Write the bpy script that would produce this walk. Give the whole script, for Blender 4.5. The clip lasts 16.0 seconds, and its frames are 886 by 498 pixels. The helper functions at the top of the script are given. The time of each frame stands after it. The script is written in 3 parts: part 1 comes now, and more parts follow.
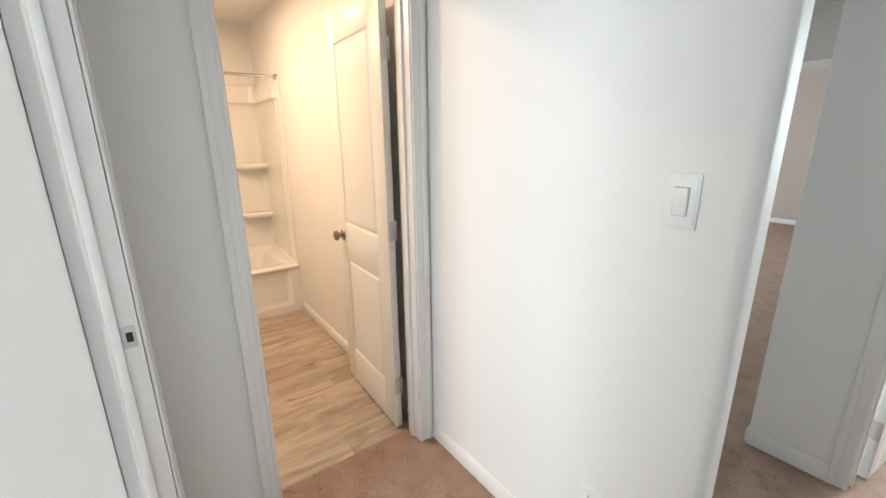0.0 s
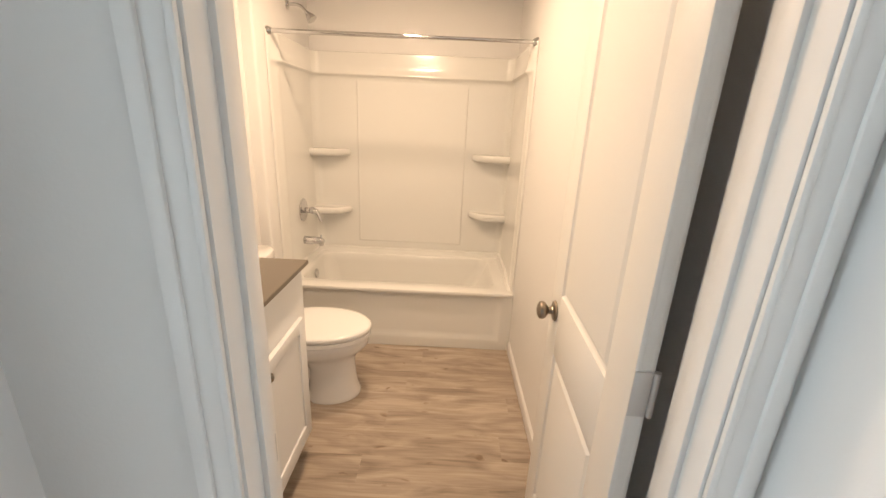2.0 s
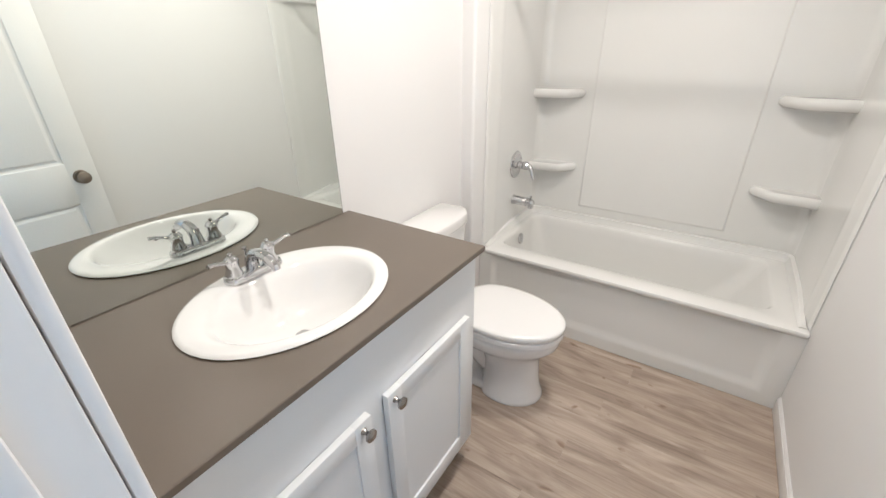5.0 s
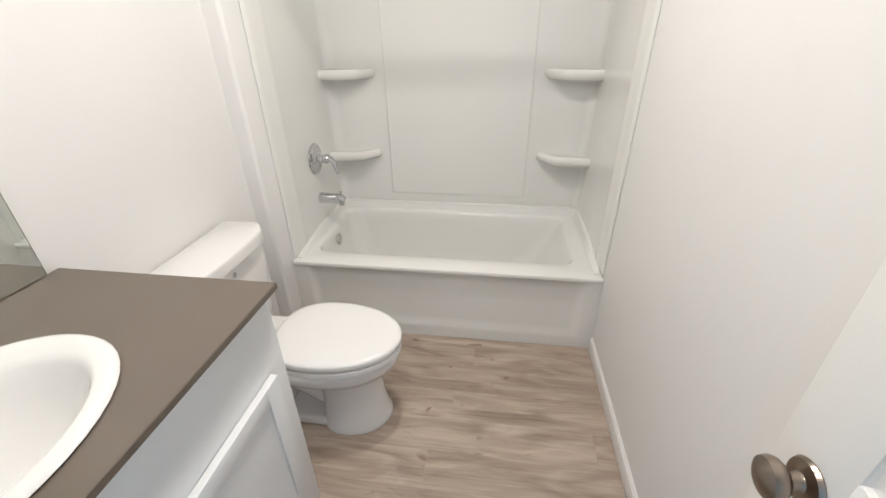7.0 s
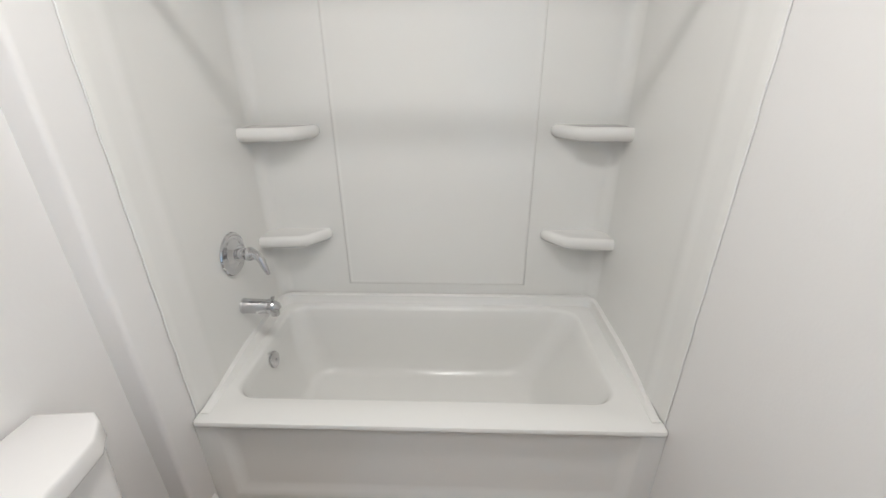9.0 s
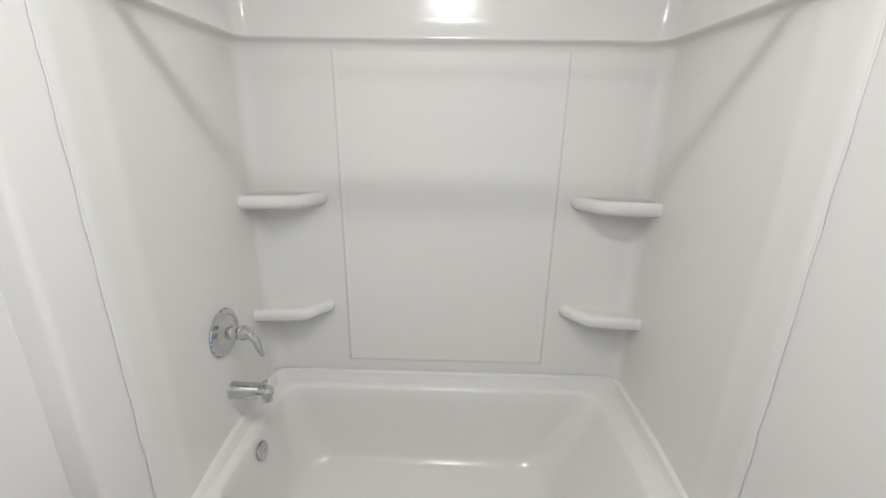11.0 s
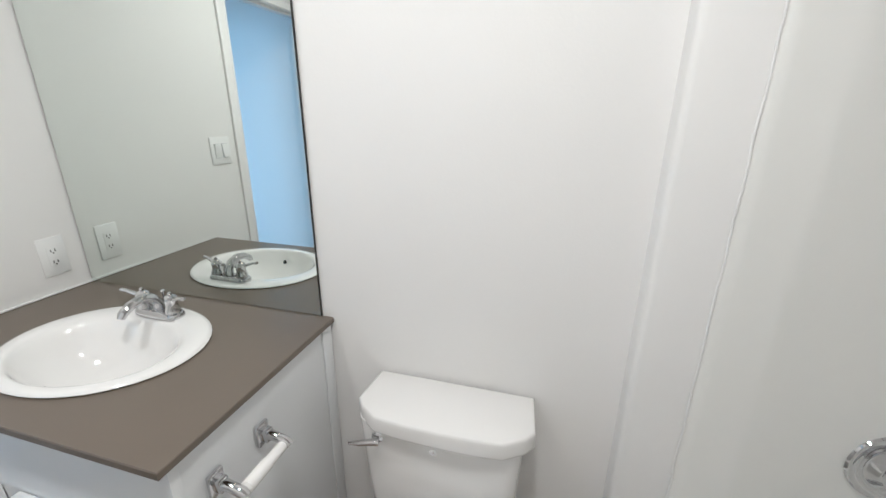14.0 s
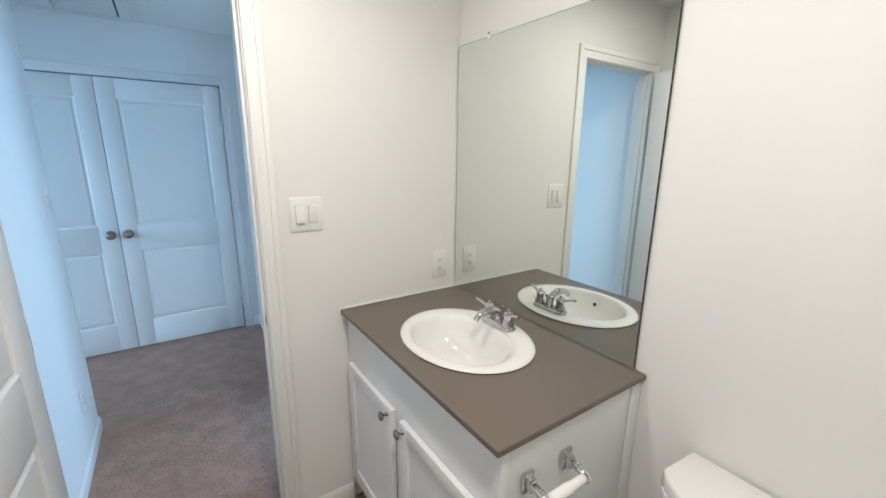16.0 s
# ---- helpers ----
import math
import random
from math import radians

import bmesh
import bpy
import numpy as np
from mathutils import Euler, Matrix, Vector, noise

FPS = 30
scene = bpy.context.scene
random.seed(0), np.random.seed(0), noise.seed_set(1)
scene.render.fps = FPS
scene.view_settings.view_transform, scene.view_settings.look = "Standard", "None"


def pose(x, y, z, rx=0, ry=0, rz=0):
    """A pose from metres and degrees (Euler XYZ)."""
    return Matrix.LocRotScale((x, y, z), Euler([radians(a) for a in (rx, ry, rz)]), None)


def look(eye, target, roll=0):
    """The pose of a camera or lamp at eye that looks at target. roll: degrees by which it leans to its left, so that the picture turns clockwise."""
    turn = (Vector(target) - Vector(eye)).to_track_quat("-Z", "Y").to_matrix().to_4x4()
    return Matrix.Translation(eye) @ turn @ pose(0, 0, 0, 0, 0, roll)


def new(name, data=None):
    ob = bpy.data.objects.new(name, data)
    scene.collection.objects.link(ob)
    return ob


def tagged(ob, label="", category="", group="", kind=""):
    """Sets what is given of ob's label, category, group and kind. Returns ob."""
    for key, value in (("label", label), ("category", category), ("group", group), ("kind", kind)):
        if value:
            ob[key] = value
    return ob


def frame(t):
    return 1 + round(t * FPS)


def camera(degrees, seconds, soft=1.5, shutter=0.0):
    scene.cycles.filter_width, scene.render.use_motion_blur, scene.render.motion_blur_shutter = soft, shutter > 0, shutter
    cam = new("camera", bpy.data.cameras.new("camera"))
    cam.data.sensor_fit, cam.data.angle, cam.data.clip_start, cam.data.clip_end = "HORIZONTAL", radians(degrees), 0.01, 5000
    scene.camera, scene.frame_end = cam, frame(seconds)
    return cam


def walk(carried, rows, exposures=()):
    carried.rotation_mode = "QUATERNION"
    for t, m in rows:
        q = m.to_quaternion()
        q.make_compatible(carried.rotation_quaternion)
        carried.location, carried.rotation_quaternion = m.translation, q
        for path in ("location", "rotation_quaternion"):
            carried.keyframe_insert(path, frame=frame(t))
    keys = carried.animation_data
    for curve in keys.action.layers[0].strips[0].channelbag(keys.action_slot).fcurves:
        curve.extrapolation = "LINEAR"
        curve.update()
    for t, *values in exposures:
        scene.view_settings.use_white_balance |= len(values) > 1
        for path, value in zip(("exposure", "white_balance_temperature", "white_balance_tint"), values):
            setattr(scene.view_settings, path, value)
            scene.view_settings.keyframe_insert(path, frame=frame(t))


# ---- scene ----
cam = camera(95.4, 16.0)
PATH = [
    (0, (0.538, -3.410, 1.451), (1.690, -1.859, 0.926), -0.5),
    (0.5, (0.767, -3.228, 1.461), (1.714, -1.554, 0.914), 0.7),
    (1, (0.889, -2.948, 1.479), (1.572, -1.159, 0.901), 2.6),
    (1.5, (0.971, -2.692, 1.473), (1.302, -0.814, 0.873), 2.4),
    (2, (1.064, -2.439, 1.492), (1.05, -0.534, 0.884), 2.6),
    (2.5, (1.024, -2.225, 1.489), (0.718, -0.34, 0.893), 2.4),
    (3, (0.985, -2.078, 1.494), (0.334, -0.272, 0.933), 1.6),
    (3.2, (0.997, -2.045, 1.51), (0.226, -0.28, 0.972), 1.5),
    (5.3, (1.019, -1.897, 1.437), (0.035, -0.454, 0.463), -1.8),
    (5.5, (1.001, -1.902, 1.419), (0.110, -0.447, 0.376), -1.4),
    (6, (0.987, -1.893, 1.422), (0.377, -0.354, 0.299), 0.1),
    (6.5, (0.974, -1.832, 1.418), (0.601, -0.182, 0.351), 0.5),
    (7, (1.006, -1.638, 1.448), (0.761, 0.097, 0.484), -0.8),
    (7.5, (1.006, -1.464, 1.474), (0.848, 0.308, 0.559), -0.7),
    (8, (0.91, -1.23, 1.455), (0.795, 0.537, 0.525), -0.8),
    (8.5, (0.879, -1.05, 1.442), (0.782, 0.734, 0.543), -0.7),
    (9, (0.854, -0.928, 1.462), (0.79, 0.893, 0.639), -0.4),
    (9.5, (0.788, -0.881, 1.499), (0.772, 0.991, 0.796), 0.3),
    (9.7, (0.759, -0.88, 1.496), (0.776, 1.022, 0.876), 0.5),
    (12, (0.849, -0.612, 1.536), (0.564, 1.27, 0.924), 2.5),
    (12.5, (0.909, -0.494, 1.488), (0.058, 1.169, 0.775), 2.3),
    (13, (0.866, -0.325, 1.467), (-0.644, 0.739, 0.7), 0.6),
    (13.5, (0.827, -0.301, 1.485), (-1.001, 0.06, 0.756), 0.6),
    (14, (0.885, -0.307, 1.514), (-0.942, -0.815, 0.876), 0.5),
    (14.5, (0.975, -0.397, 1.55), (-0.648, -1.452, 1.047), 0.0),
    (15, (1.05, -0.422, 1.569), (-0.371, -1.789, 1.225), -0.3),
    (15.2, (1.04, -0.390, 1.570), (-0.277, -1.855, 1.263), -0.2),
    (15.5, (1.045, -0.382, 1.582), (-0.19, -1.922, 1.261), 0.2),
    (16, (1.031, -0.362, 1.561), (-0.059, -1.974, 1.097), 0.6),
]
walk(cam, [(t, look(eye, target, roll)) for t, eye, target, roll in PATH], exposures=[(0, -0.36, 7000, 20), (0.5, -0.33, 6950, 20), (1, -0.40, 6900, 19), (2.5, -0.45, 6600, 16), (3.2, -0.46, 5500, 10), (5.3, -0.36, 4800, 9), (7, -0.50, 4800, 8), (9, -0.63, 4650, 8), (13, -0.74, 4600, 7), (15, -0.79, 4550, 6), (16, -0.79, 4800, 7)])

# ---- light and sky ----
world = bpy.data.worlds.new("world")
scene.world = world
world.use_nodes = True
sky = world.node_tree.nodes.new("ShaderNodeTexSky")
sky.sky_type, sky.sun_disc = "NISHITA", False
sky.sun_elevation, sky.sun_rotation = radians(40), radians(250)
world.node_tree.links.new(sky.outputs[0], world.node_tree.nodes["Background"].inputs[0])
world.node_tree.nodes["Background"].inputs[1].default_value = 0.1


def area_lamp(name, m, size_x, size_y, watts, color):
    data = bpy.data.lights.new(name, "AREA")
    data.shape, data.size, data.size_y, data.energy, data.color = "RECTANGLE", size_x, size_y, watts, color
    ob = new(name, data)
    ob.matrix_world = m
    return ob


WARM = (1.0, 0.76, 0.50)
DAY = (0.70, 0.92, 1.0)
# first lamp set by the rod's shadow; second a guess that evens the vanity end
for lamp_x, lamp_y, watts in ((0.76, -0.40, 24.0), (0.76, -1.22, 18.0)):
    area_lamp("ceiling_bulb", look((lamp_x, lamp_y, 2.402), (lamp_x, lamp_y, 0)), 0.13, 0.13, watts, WARM).data.shape = "DISK"
area_lamp("bedroom_daylight", look((-2.52, -2.75, 1.55), (0, -2.75, 1.4)), 1.3, 1.3, 125.0, DAY)
# added fill: brightens loft and hall, no such source is known
area_lamp("loft_fill", look((6.0, 1.9, 1.6), (6.0, 0, 1.2)), 1.6, 1.3, 215.0, DAY)
# added fill inside the windowless side room, sends bounce into the hall
area_lamp("side_room_fill", look((4.9, -3.6, 1.5), (2.7, -3.6, 0.8)), 1.0, 1.2, 190.0, DAY)


# ---- materials ----
def material(name, color, rough=0.5, metal=0.0, grain=None, bump=None, spots=0.06, coat=0.0, big=2.3):
    """A surface: base colour with variation at two scales, roughness, fine relief. grain, bump: (scale, strength)."""
    mat = bpy.data.materials.new(name)
    mat.use_nodes = True
    nt = mat.node_tree
    bsdf = nt.nodes["Principled BSDF"]
    bsdf.inputs["Roughness"].default_value = rough
    bsdf.inputs["Metallic"].default_value = metal
    bsdf.inputs["Coat Weight"].default_value = coat
    geo = nt.nodes.new("ShaderNodeNewGeometry")
    wide = nt.nodes.new("ShaderNodeTexNoise")
    wide.inputs["Scale"].default_value, wide.inputs["Detail"].default_value = big, 4
    fine = nt.nodes.new("ShaderNodeTexNoise")
    fine.inputs["Scale"].default_value, fine.inputs["Detail"].default_value = (grain or (60, 0))[0], 3
    for n in (wide, fine):
        nt.links.new(geo.outputs["Position"], n.inputs["Vector"])
    mix = nt.nodes.new("ShaderNodeMix")
    mix.data_type = "RGBA"
    mix.inputs["A"].default_value = (*[c * (1 - spots) for c in color], 1)
    mix.inputs["B"].default_value = (*[min(1, c * (1 + spots)) for c in color], 1)
    add = nt.nodes.new("ShaderNodeMath")
    add.operation = "MULTIPLY_ADD"
    add.inputs[1].default_value = (grain or (0, 0))[1]
    nt.links.new(fine.outputs["Fac"], add.inputs[0])
    nt.links.new(wide.outputs["Fac"], add.inputs[2])
    nt.links.new(add.outputs[0], mix.inputs["Factor"])
    nt.links.new(mix.outputs["Result"], bsdf.inputs["Base Color"])
    if bump:
        tex = nt.nodes.new("ShaderNodeTexNoise")
        tex.inputs["Scale"].default_value, tex.inputs["Detail"].default_value = bump[0], 3
        nt.links.new(geo.outputs["Position"], tex.inputs["Vector"])
        rel = nt.nodes.new("ShaderNodeBump")
        rel.inputs["Strength"].default_value, rel.inputs["Distance"].default_value = bump[1], 0.004
        nt.links.new(tex.outputs["Fac"], rel.inputs["Height"])
        nt.links.new(rel.outputs["Normal"], bsdf.inputs["Normal"])
    return mat


WALL = material("wall_paint", (0.80, 0.79, 0.78), 0.55, grain=(90, 0.2), bump=(130, 0.07), spots=0.015)
BEIGE = material("loft_wall_beige", (0.50, 0.41, 0.36), 0.6, grain=(90, 0.2), bump=(130, 0.07), spots=0.03)
CEIL = material("ceiling_paint", (0.80, 0.79, 0.77), 0.8, grain=(90, 0.2), bump=(60, 0.35), spots=0.02)
TRIM = material("trim_paint", (0.82, 0.81, 0.80), 0.32, bump=(40, 0.06), spots=0.012)
DOORP = material("door_paint", (0.82, 0.81, 0.79), 0.36, bump=(140, 0.10), spots=0.012)
ACRYL = material("acrylic", (0.78, 0.775, 0.75), 0.20, bump=(5, 0.05), spots=0.01, coat=0.12)
CHINA = material("vitreous_china", (0.80, 0.79, 0.78), 0.07, spots=0.006, coat=0.5)
SEATP = material("seat_plastic", (0.84, 0.83, 0.82), 0.16, spots=0.006)
CABIN = material("cabinet_paint", (0.76, 0.77, 0.78), 0.38, bump=(160, 0.06), spots=0.015)
STONE = material("solid_counter", (0.138, 0.114, 0.090), 0.34, grain=(500, 0.6), spots=0.09)
CHROME = material("chrome", (0.62, 0.62, 0.63), 0.05, 1.0, spots=0.03)
NICKEL = material("satin_nickel", (0.30, 0.255, 0.21), 0.28, 1.0, spots=0.06)
GREYNI = material("brushed_nickel", (0.36, 0.345, 0.33), 0.25, 1.0, spots=0.05)
STEELW = material("painted_hinge", (0.62, 0.62, 0.62), 0.35, 0.4, spots=0.05)
PLASTIC = material("switch_plastic", (0.82, 0.82, 0.815), 0.3, spots=0.01)
DARK = material("dark_slot", (0.02, 0.02, 0.02), 0.6, spots=0.2)
CAULK = material("caulk", (0.80, 0.80, 0.79), 0.45, bump=(120, 0.5), spots=0.03)
PALE = material("faint_print", (0.45, 0.47, 0.50), 0.4)
CARPET = material("brown_carpet", (0.25, 0.163, 0.125), 0.95, grain=(220, 0.7), bump=(260, 0.8), spots=0.6, big=9.0)
SUBFLOOR = material("floor_underlay", (0.10, 0.08, 0.06), 0.9)
KICK = material("dark_kick_board", (0.085, 0.062, 0.048), 0.5, grain=(80, 0.4), spots=0.2)


def mirror_material():
    mat = material("mirror_silver", (0.80, 0.84, 0.81), 0.0, 1.0, spots=0.0)
    return mat


MIRROR = mirror_material()


def glass_material():
    mat = bpy.data.materials.new("clear_glass")
    mat.use_nodes = True
    b = mat.node_tree.nodes["Principled BSDF"]
    b.inputs["Roughness"].default_value = 0.02
    b.inputs["Transmission Weight"].default_value = 1.0
    b.inputs["IOR"].default_value = 1.45
    return mat


GLASS = glass_material()


def plank_material():
    """Wood-look vinyl: streaks along x, knots, one tone for each plank."""
    mat = bpy.data.materials.new("vinyl_plank")
    mat.use_nodes = True
    nt = mat.node_tree
    bsdf = nt.nodes["Principled BSDF"]
    geo = nt.nodes.new("ShaderNodeNewGeometry")
    info = nt.nodes.new("ShaderNodeObjectInfo")
    comb = nt.nodes.new("ShaderNodeVectorMath")
    comb.operation = "MULTIPLY_ADD"
    comb.inputs[1].default_value = (1.0, 1.0, 1.0)
    shift = nt.nodes.new("ShaderNodeCombineXYZ")
    mul = nt.nodes.new("ShaderNodeMath")
    mul.operation = "MULTIPLY"
    mul.inputs[1].default_value = 37.0
    nt.links.new(info.outputs["Random"], mul.inputs[0])
    nt.links.new(mul.outputs[0], shift.inputs["X"])
    nt.links.new(mul.outputs[0], shift.inputs["Z"])
    nt.links.new(geo.outputs["Position"], comb.inputs[0])
    nt.links.new(shift.outputs[0], comb.inputs[2])

    def streak(sx, sy, scale, detail, twist):
        mp = nt.nodes.new("ShaderNodeMapping")
        mp.inputs["Scale"].default_value = (sx, sy, 1.0)
        tx = nt.nodes.new("ShaderNodeTexNoise")
        tx.inputs["Scale"].default_value, tx.inputs["Detail"].default_value = scale, detail
        tx.inputs["Distortion"].default_value = twist
        nt.links.new(comb.outputs[0], mp.inputs["Vector"])
        nt.links.new(mp.outputs[0], tx.inputs["Vector"])
        return tx

    wide = streak(1.7, 8.0, 1.6, 8, 1.1)
    fine = streak(1.5, 45.0, 3.0, 6, 0.4)
    knot = streak(1.0, 2.0, 9.0, 2, 0.5)
    ramp = nt.nodes.new("ShaderNodeValToRGB")
    el = ramp.color_ramp.elements
    el[0].position, el[0].color = 0.28, (0.205, 0.158, 0.124, 1)
    el[1].position, el[1].color = 0.72, (0.56, 0.48, 0.398, 1)
    mid = el.new(0.5)
    mid.color = (0.395, 0.32, 0.254, 1)
    blend = nt.nodes.new("ShaderNodeMix")
    blend.inputs["Factor"].default_value = 0.27
    nt.links.new(wide.outputs["Fac"], blend.inputs["A"])
    nt.links.new(fine.outputs["Fac"], blend.inputs["B"])
    tone = nt.nodes.new("ShaderNodeMath")
    tone.operation = "MULTIPLY_ADD"
    tone.inputs[1].default_value, tone.inputs[2].default_value = 0.07, -0.035
    nt.links.new(info.outputs["Random"], tone.inputs[0])
    total = nt.nodes.new("ShaderNodeMath")
    nt.links.new(blend.outputs["Result"], total.inputs[0])
    nt.links.new(tone.outputs[0], total.inputs[1])
    nt.links.new(total.outputs[0], ramp.inputs["Fac"])
    kr = nt.nodes.new("ShaderNodeValToRGB")
    kr.color_ramp.elements[0].position, kr.color_ramp.elements[0].color = 0.25, (0.60, 0.52, 0.46, 1)
    kr.color_ramp.elements[1].position, kr.color_ramp.elements[1].color = 0.32, (1, 1, 1, 1)
    nt.links.new(knot.outputs["Fac"], kr.inputs["Fac"])
    both = nt.nodes.new("ShaderNodeMix")
    both.data_type, both.blend_type = "RGBA", "MULTIPLY"
    both.inputs["Factor"].default_value = 1.0
    nt.links.new(ramp.outputs["Color"], both.inputs["A"])
    nt.links.new(kr.outputs["Color"], both.inputs["B"])
    nt.links.new(both.outputs["Result"], bsdf.inputs["Base Color"])
    bsdf.inputs["Roughness"].default_value = 0.42
    rel = nt.nodes.new("ShaderNodeBump")
    rel.inputs["Strength"].default_value, rel.inputs["Distance"].default_value = 0.15, 0.002
    nt.links.new(fine.outputs["Fac"], rel.inputs["Height"])
    nt.links.new(rel.outputs["Normal"], bsdf.inputs["Normal"])
    return mat


PLANK = plank_material()


# ---- mesh helpers ----
def box(x0, x1, y0, y1, z0, z1, bevel=0.0, seg=2):
    bm = bmesh.new()
    m = Matrix.Translation(((x0 + x1) / 2, (y0 + y1) / 2, (z0 + z1) / 2)) @ Matrix.Diagonal((x1 - x0, y1 - y0, z1 - z0, 1))
    bmesh.ops.create_cube(bm, size=1.0, matrix=m)
    if bevel:
        bmesh.ops.bevel(bm, geom=bm.edges[:], offset=bevel, segments=seg, affect="EDGES", profile=0.5)
    return bm


def join(*parts):
    out = bmesh.new()
    for bm in parts:
        tmp = bpy.data.meshes.new("tmp")
        bm.to_mesh(tmp)
        bm.free()
        out.from_mesh(tmp)
        bpy.data.meshes.remove(tmp)
    return out


def moved(bm, m):
    bmesh.ops.transform(bm, matrix=m, verts=bm.verts[:])
    return bm


def cylinder(a, b, r0, r1=None, seg=24, bevel=0.0):
    """A tapered rod from a to b."""
    a, b = Vector(a), Vector(b)
    bm = bmesh.new()
    turn = (b - a).to_track_quat("Z", "Y").to_matrix().to_4x4()
    bmesh.ops.create_cone(bm, cap_ends=True, segments=seg, radius1=r0, radius2=r0 if r1 is None else r1,
                          depth=(b - a).length, matrix=Matrix.Translation((a + b) / 2) @ turn)
    if bevel:
        rim = [e for e in bm.edges if len([f for f in e.link_faces if len(f.verts) > 4]) == 1]
        bmesh.ops.bevel(bm, geom=rim, offset=bevel, segments=2, affect="EDGES", profile=0.5)
    return bm


def lathe(profile, a, b, seg=28):
    """A turned body: profile of (radius, distance along the axis from a towards b)."""
    a, b = Vector(a), Vector(b)
    turn = Matrix.Translation(a) @ (b - a).to_track_quat("Z", "Y").to_matrix().to_4x4()
    rings = [[turn @ Vector((r * math.cos(k * math.tau / seg), r * math.sin(k * math.tau / seg), d)) for k in range(seg)] for r, d in profile]
    return loft(rings)


def loft(rings, cap_start=True, cap_end=True, closed=True):
    bm = bmesh.new()
    rows = [[bm.verts.new(p) for p in ring] for ring in rings]
    n = len(rows[0])
    for lo, hi in zip(rows, rows[1:]):
        for k in range(n if closed else n - 1):
            bm.faces.new((lo[k], lo[(k + 1) % n], hi[(k + 1) % n], hi[k]))
    if closed and cap_start:
        bm.faces.new(rows[0][::-1])
    if closed and cap_end:
        bm.faces.new(rows[-1])
    bmesh.ops.recalc_face_normals(bm, faces=bm.faces[:])
    return bm


def tube(points, radii, seg=16, flat=1.0):
    """A bent rod through points; flat squeezes it upright."""
    pts = [Vector(p) for p in points]
    rings = []
    for i, p in enumerate(pts):
        d = (pts[min(i + 1, len(pts) - 1)] - pts[max(i - 1, 0)]).normalized()
        side = d.cross(Vector((0, 0, 1)))
        side = side.normalized() if side.length > 0.05 else Vector((0, 1, 0))
        up = side.cross(d).normalized()
        r = radii[i] if isinstance(radii, (list, tuple)) else radii
        rings.append([p + side * r * math.cos(k * math.tau / seg) + up * r * flat * math.sin(k * math.tau / seg) for k in range(seg)])
    return loft(rings)


def rounded(x0, x1, y0, y1, r, z, n=8):
    """A ring: a rectangle with round corners at height z."""
    out = []
    for cx, cy, a0 in ((x1 - r, y1 - r, 0), (x0 + r, y1 - r, 90), (x0 + r, y0 + r, 180), (x1 - r, y0 + r, 270)):
        for k in range(n + 1):
            a = radians(a0 + 90 * k / n)
            out.append((cx + r * math.cos(a), cy + r * math.sin(a), z))
    return out


def egg(xb, xf, cy, w, z, n=40, blunt=0.78):
    """A ring: a bowl outline from xb (blunt back) to xf (round front), half width w."""
    xm = xb + (xf - xb) * 0.42
    out = []
    for k in range(n):
        a = k * math.tau / n
        c, s = math.cos(a), math.sin(a)
        if c >= 0:
            x = xm + (xf - xm) * c
            y = w * s
        else:
            x = xm - (xm - xb) * abs(c) ** blunt
            y = w * (abs(s) ** blunt) * (1 if s >= 0 else -1)
        out.append((x, cy + y, z))
    return out


def mesh_object(name, bm, mat, smooth=40):
    me = bpy.data.meshes.new(name)
    bm.to_mesh(me)
    bm.free()
    me.materials.append(mat)
    if smooth:
        me.polygons.foreach_set("use_smooth", [True] * len(me.polygons))
        me.set_sharp_from_angle(angle=radians(smooth))
    return new(name, me)


def part(name, bm, mat, parent, label="", smooth=40):
    ob = mesh_object(name, bm, mat, smooth)
    ob.parent = parent
    ob.matrix_parent_inverse = parent.matrix_world.inverted()
    if label:
        ob["label"] = label
    return ob


def thing(name, base, label, category, group="", kind=""):
    ob = new(name)
    ob.empty_display_size = 0.05
    ob.location = base
    ob.matrix_world = Matrix.Translation(base)
    return tagged(ob, label, category, group, kind)


def setting(name, bm, mat, label, category, smooth=0):
    return tagged(mesh_object(name, bm, mat, smooth), label, category, kind="structure")


# ---- plan ----
X0, X1 = -0.07, 1.525            # bathroom side walls
YE, YH = -1.878, -1.985           # entrance wall, bathroom and hall faces
YB = 0.78                        # wall behind the bath
H = 2.44
T = 0.115
DX0, DX1, DH = 0.788, 1.445, 2.06   # bathroom doorway
HX = 0.478                       # hall's other side wall
LY0, LY1 = -2.905, -2.215         # doorway to the bedroom
CY = -4.19                       # closet wall
CX0, CX1, CH = 0.609, 2.160, 2.06   # closet doorway
EX = 2.72                        # wall across the landing
NY = -2.96                       # landing's end wall

# walls
setting("wall_west", join(box(X0 - T, X0, YE, -0.095, 0, H), box(X0 - T, 0.0, -0.095, YB + T, 0, H, 0.016, 4)), WALL,
        "white painted bathroom wall with a shallow step beside the bath", "wall", 50)
setting("wall_north", box(0, X1, YB, YB + T, 0, H), WALL, "white painted wall behind the bath surround", "wall")
setting("wall_east", join(box(X1, X1 + T, -3.115, 2.1, 0, H),
                          cylinder((X1 + 0.03, -3.115, 0), (X1 + 0.03, -3.115, H), 0.0299, seg=24),
                          cylinder((X1 + T - 0.03, -3.115, 0), (X1 + T - 0.03, -3.115, H), 0.0299, seg=24),
                          box(X1 + 0.03, X1 + T - 0.03, -3.145, -3.105, 0, H)), WALL,
        "white painted wall with a rounded end at the hall", "wall", 50)
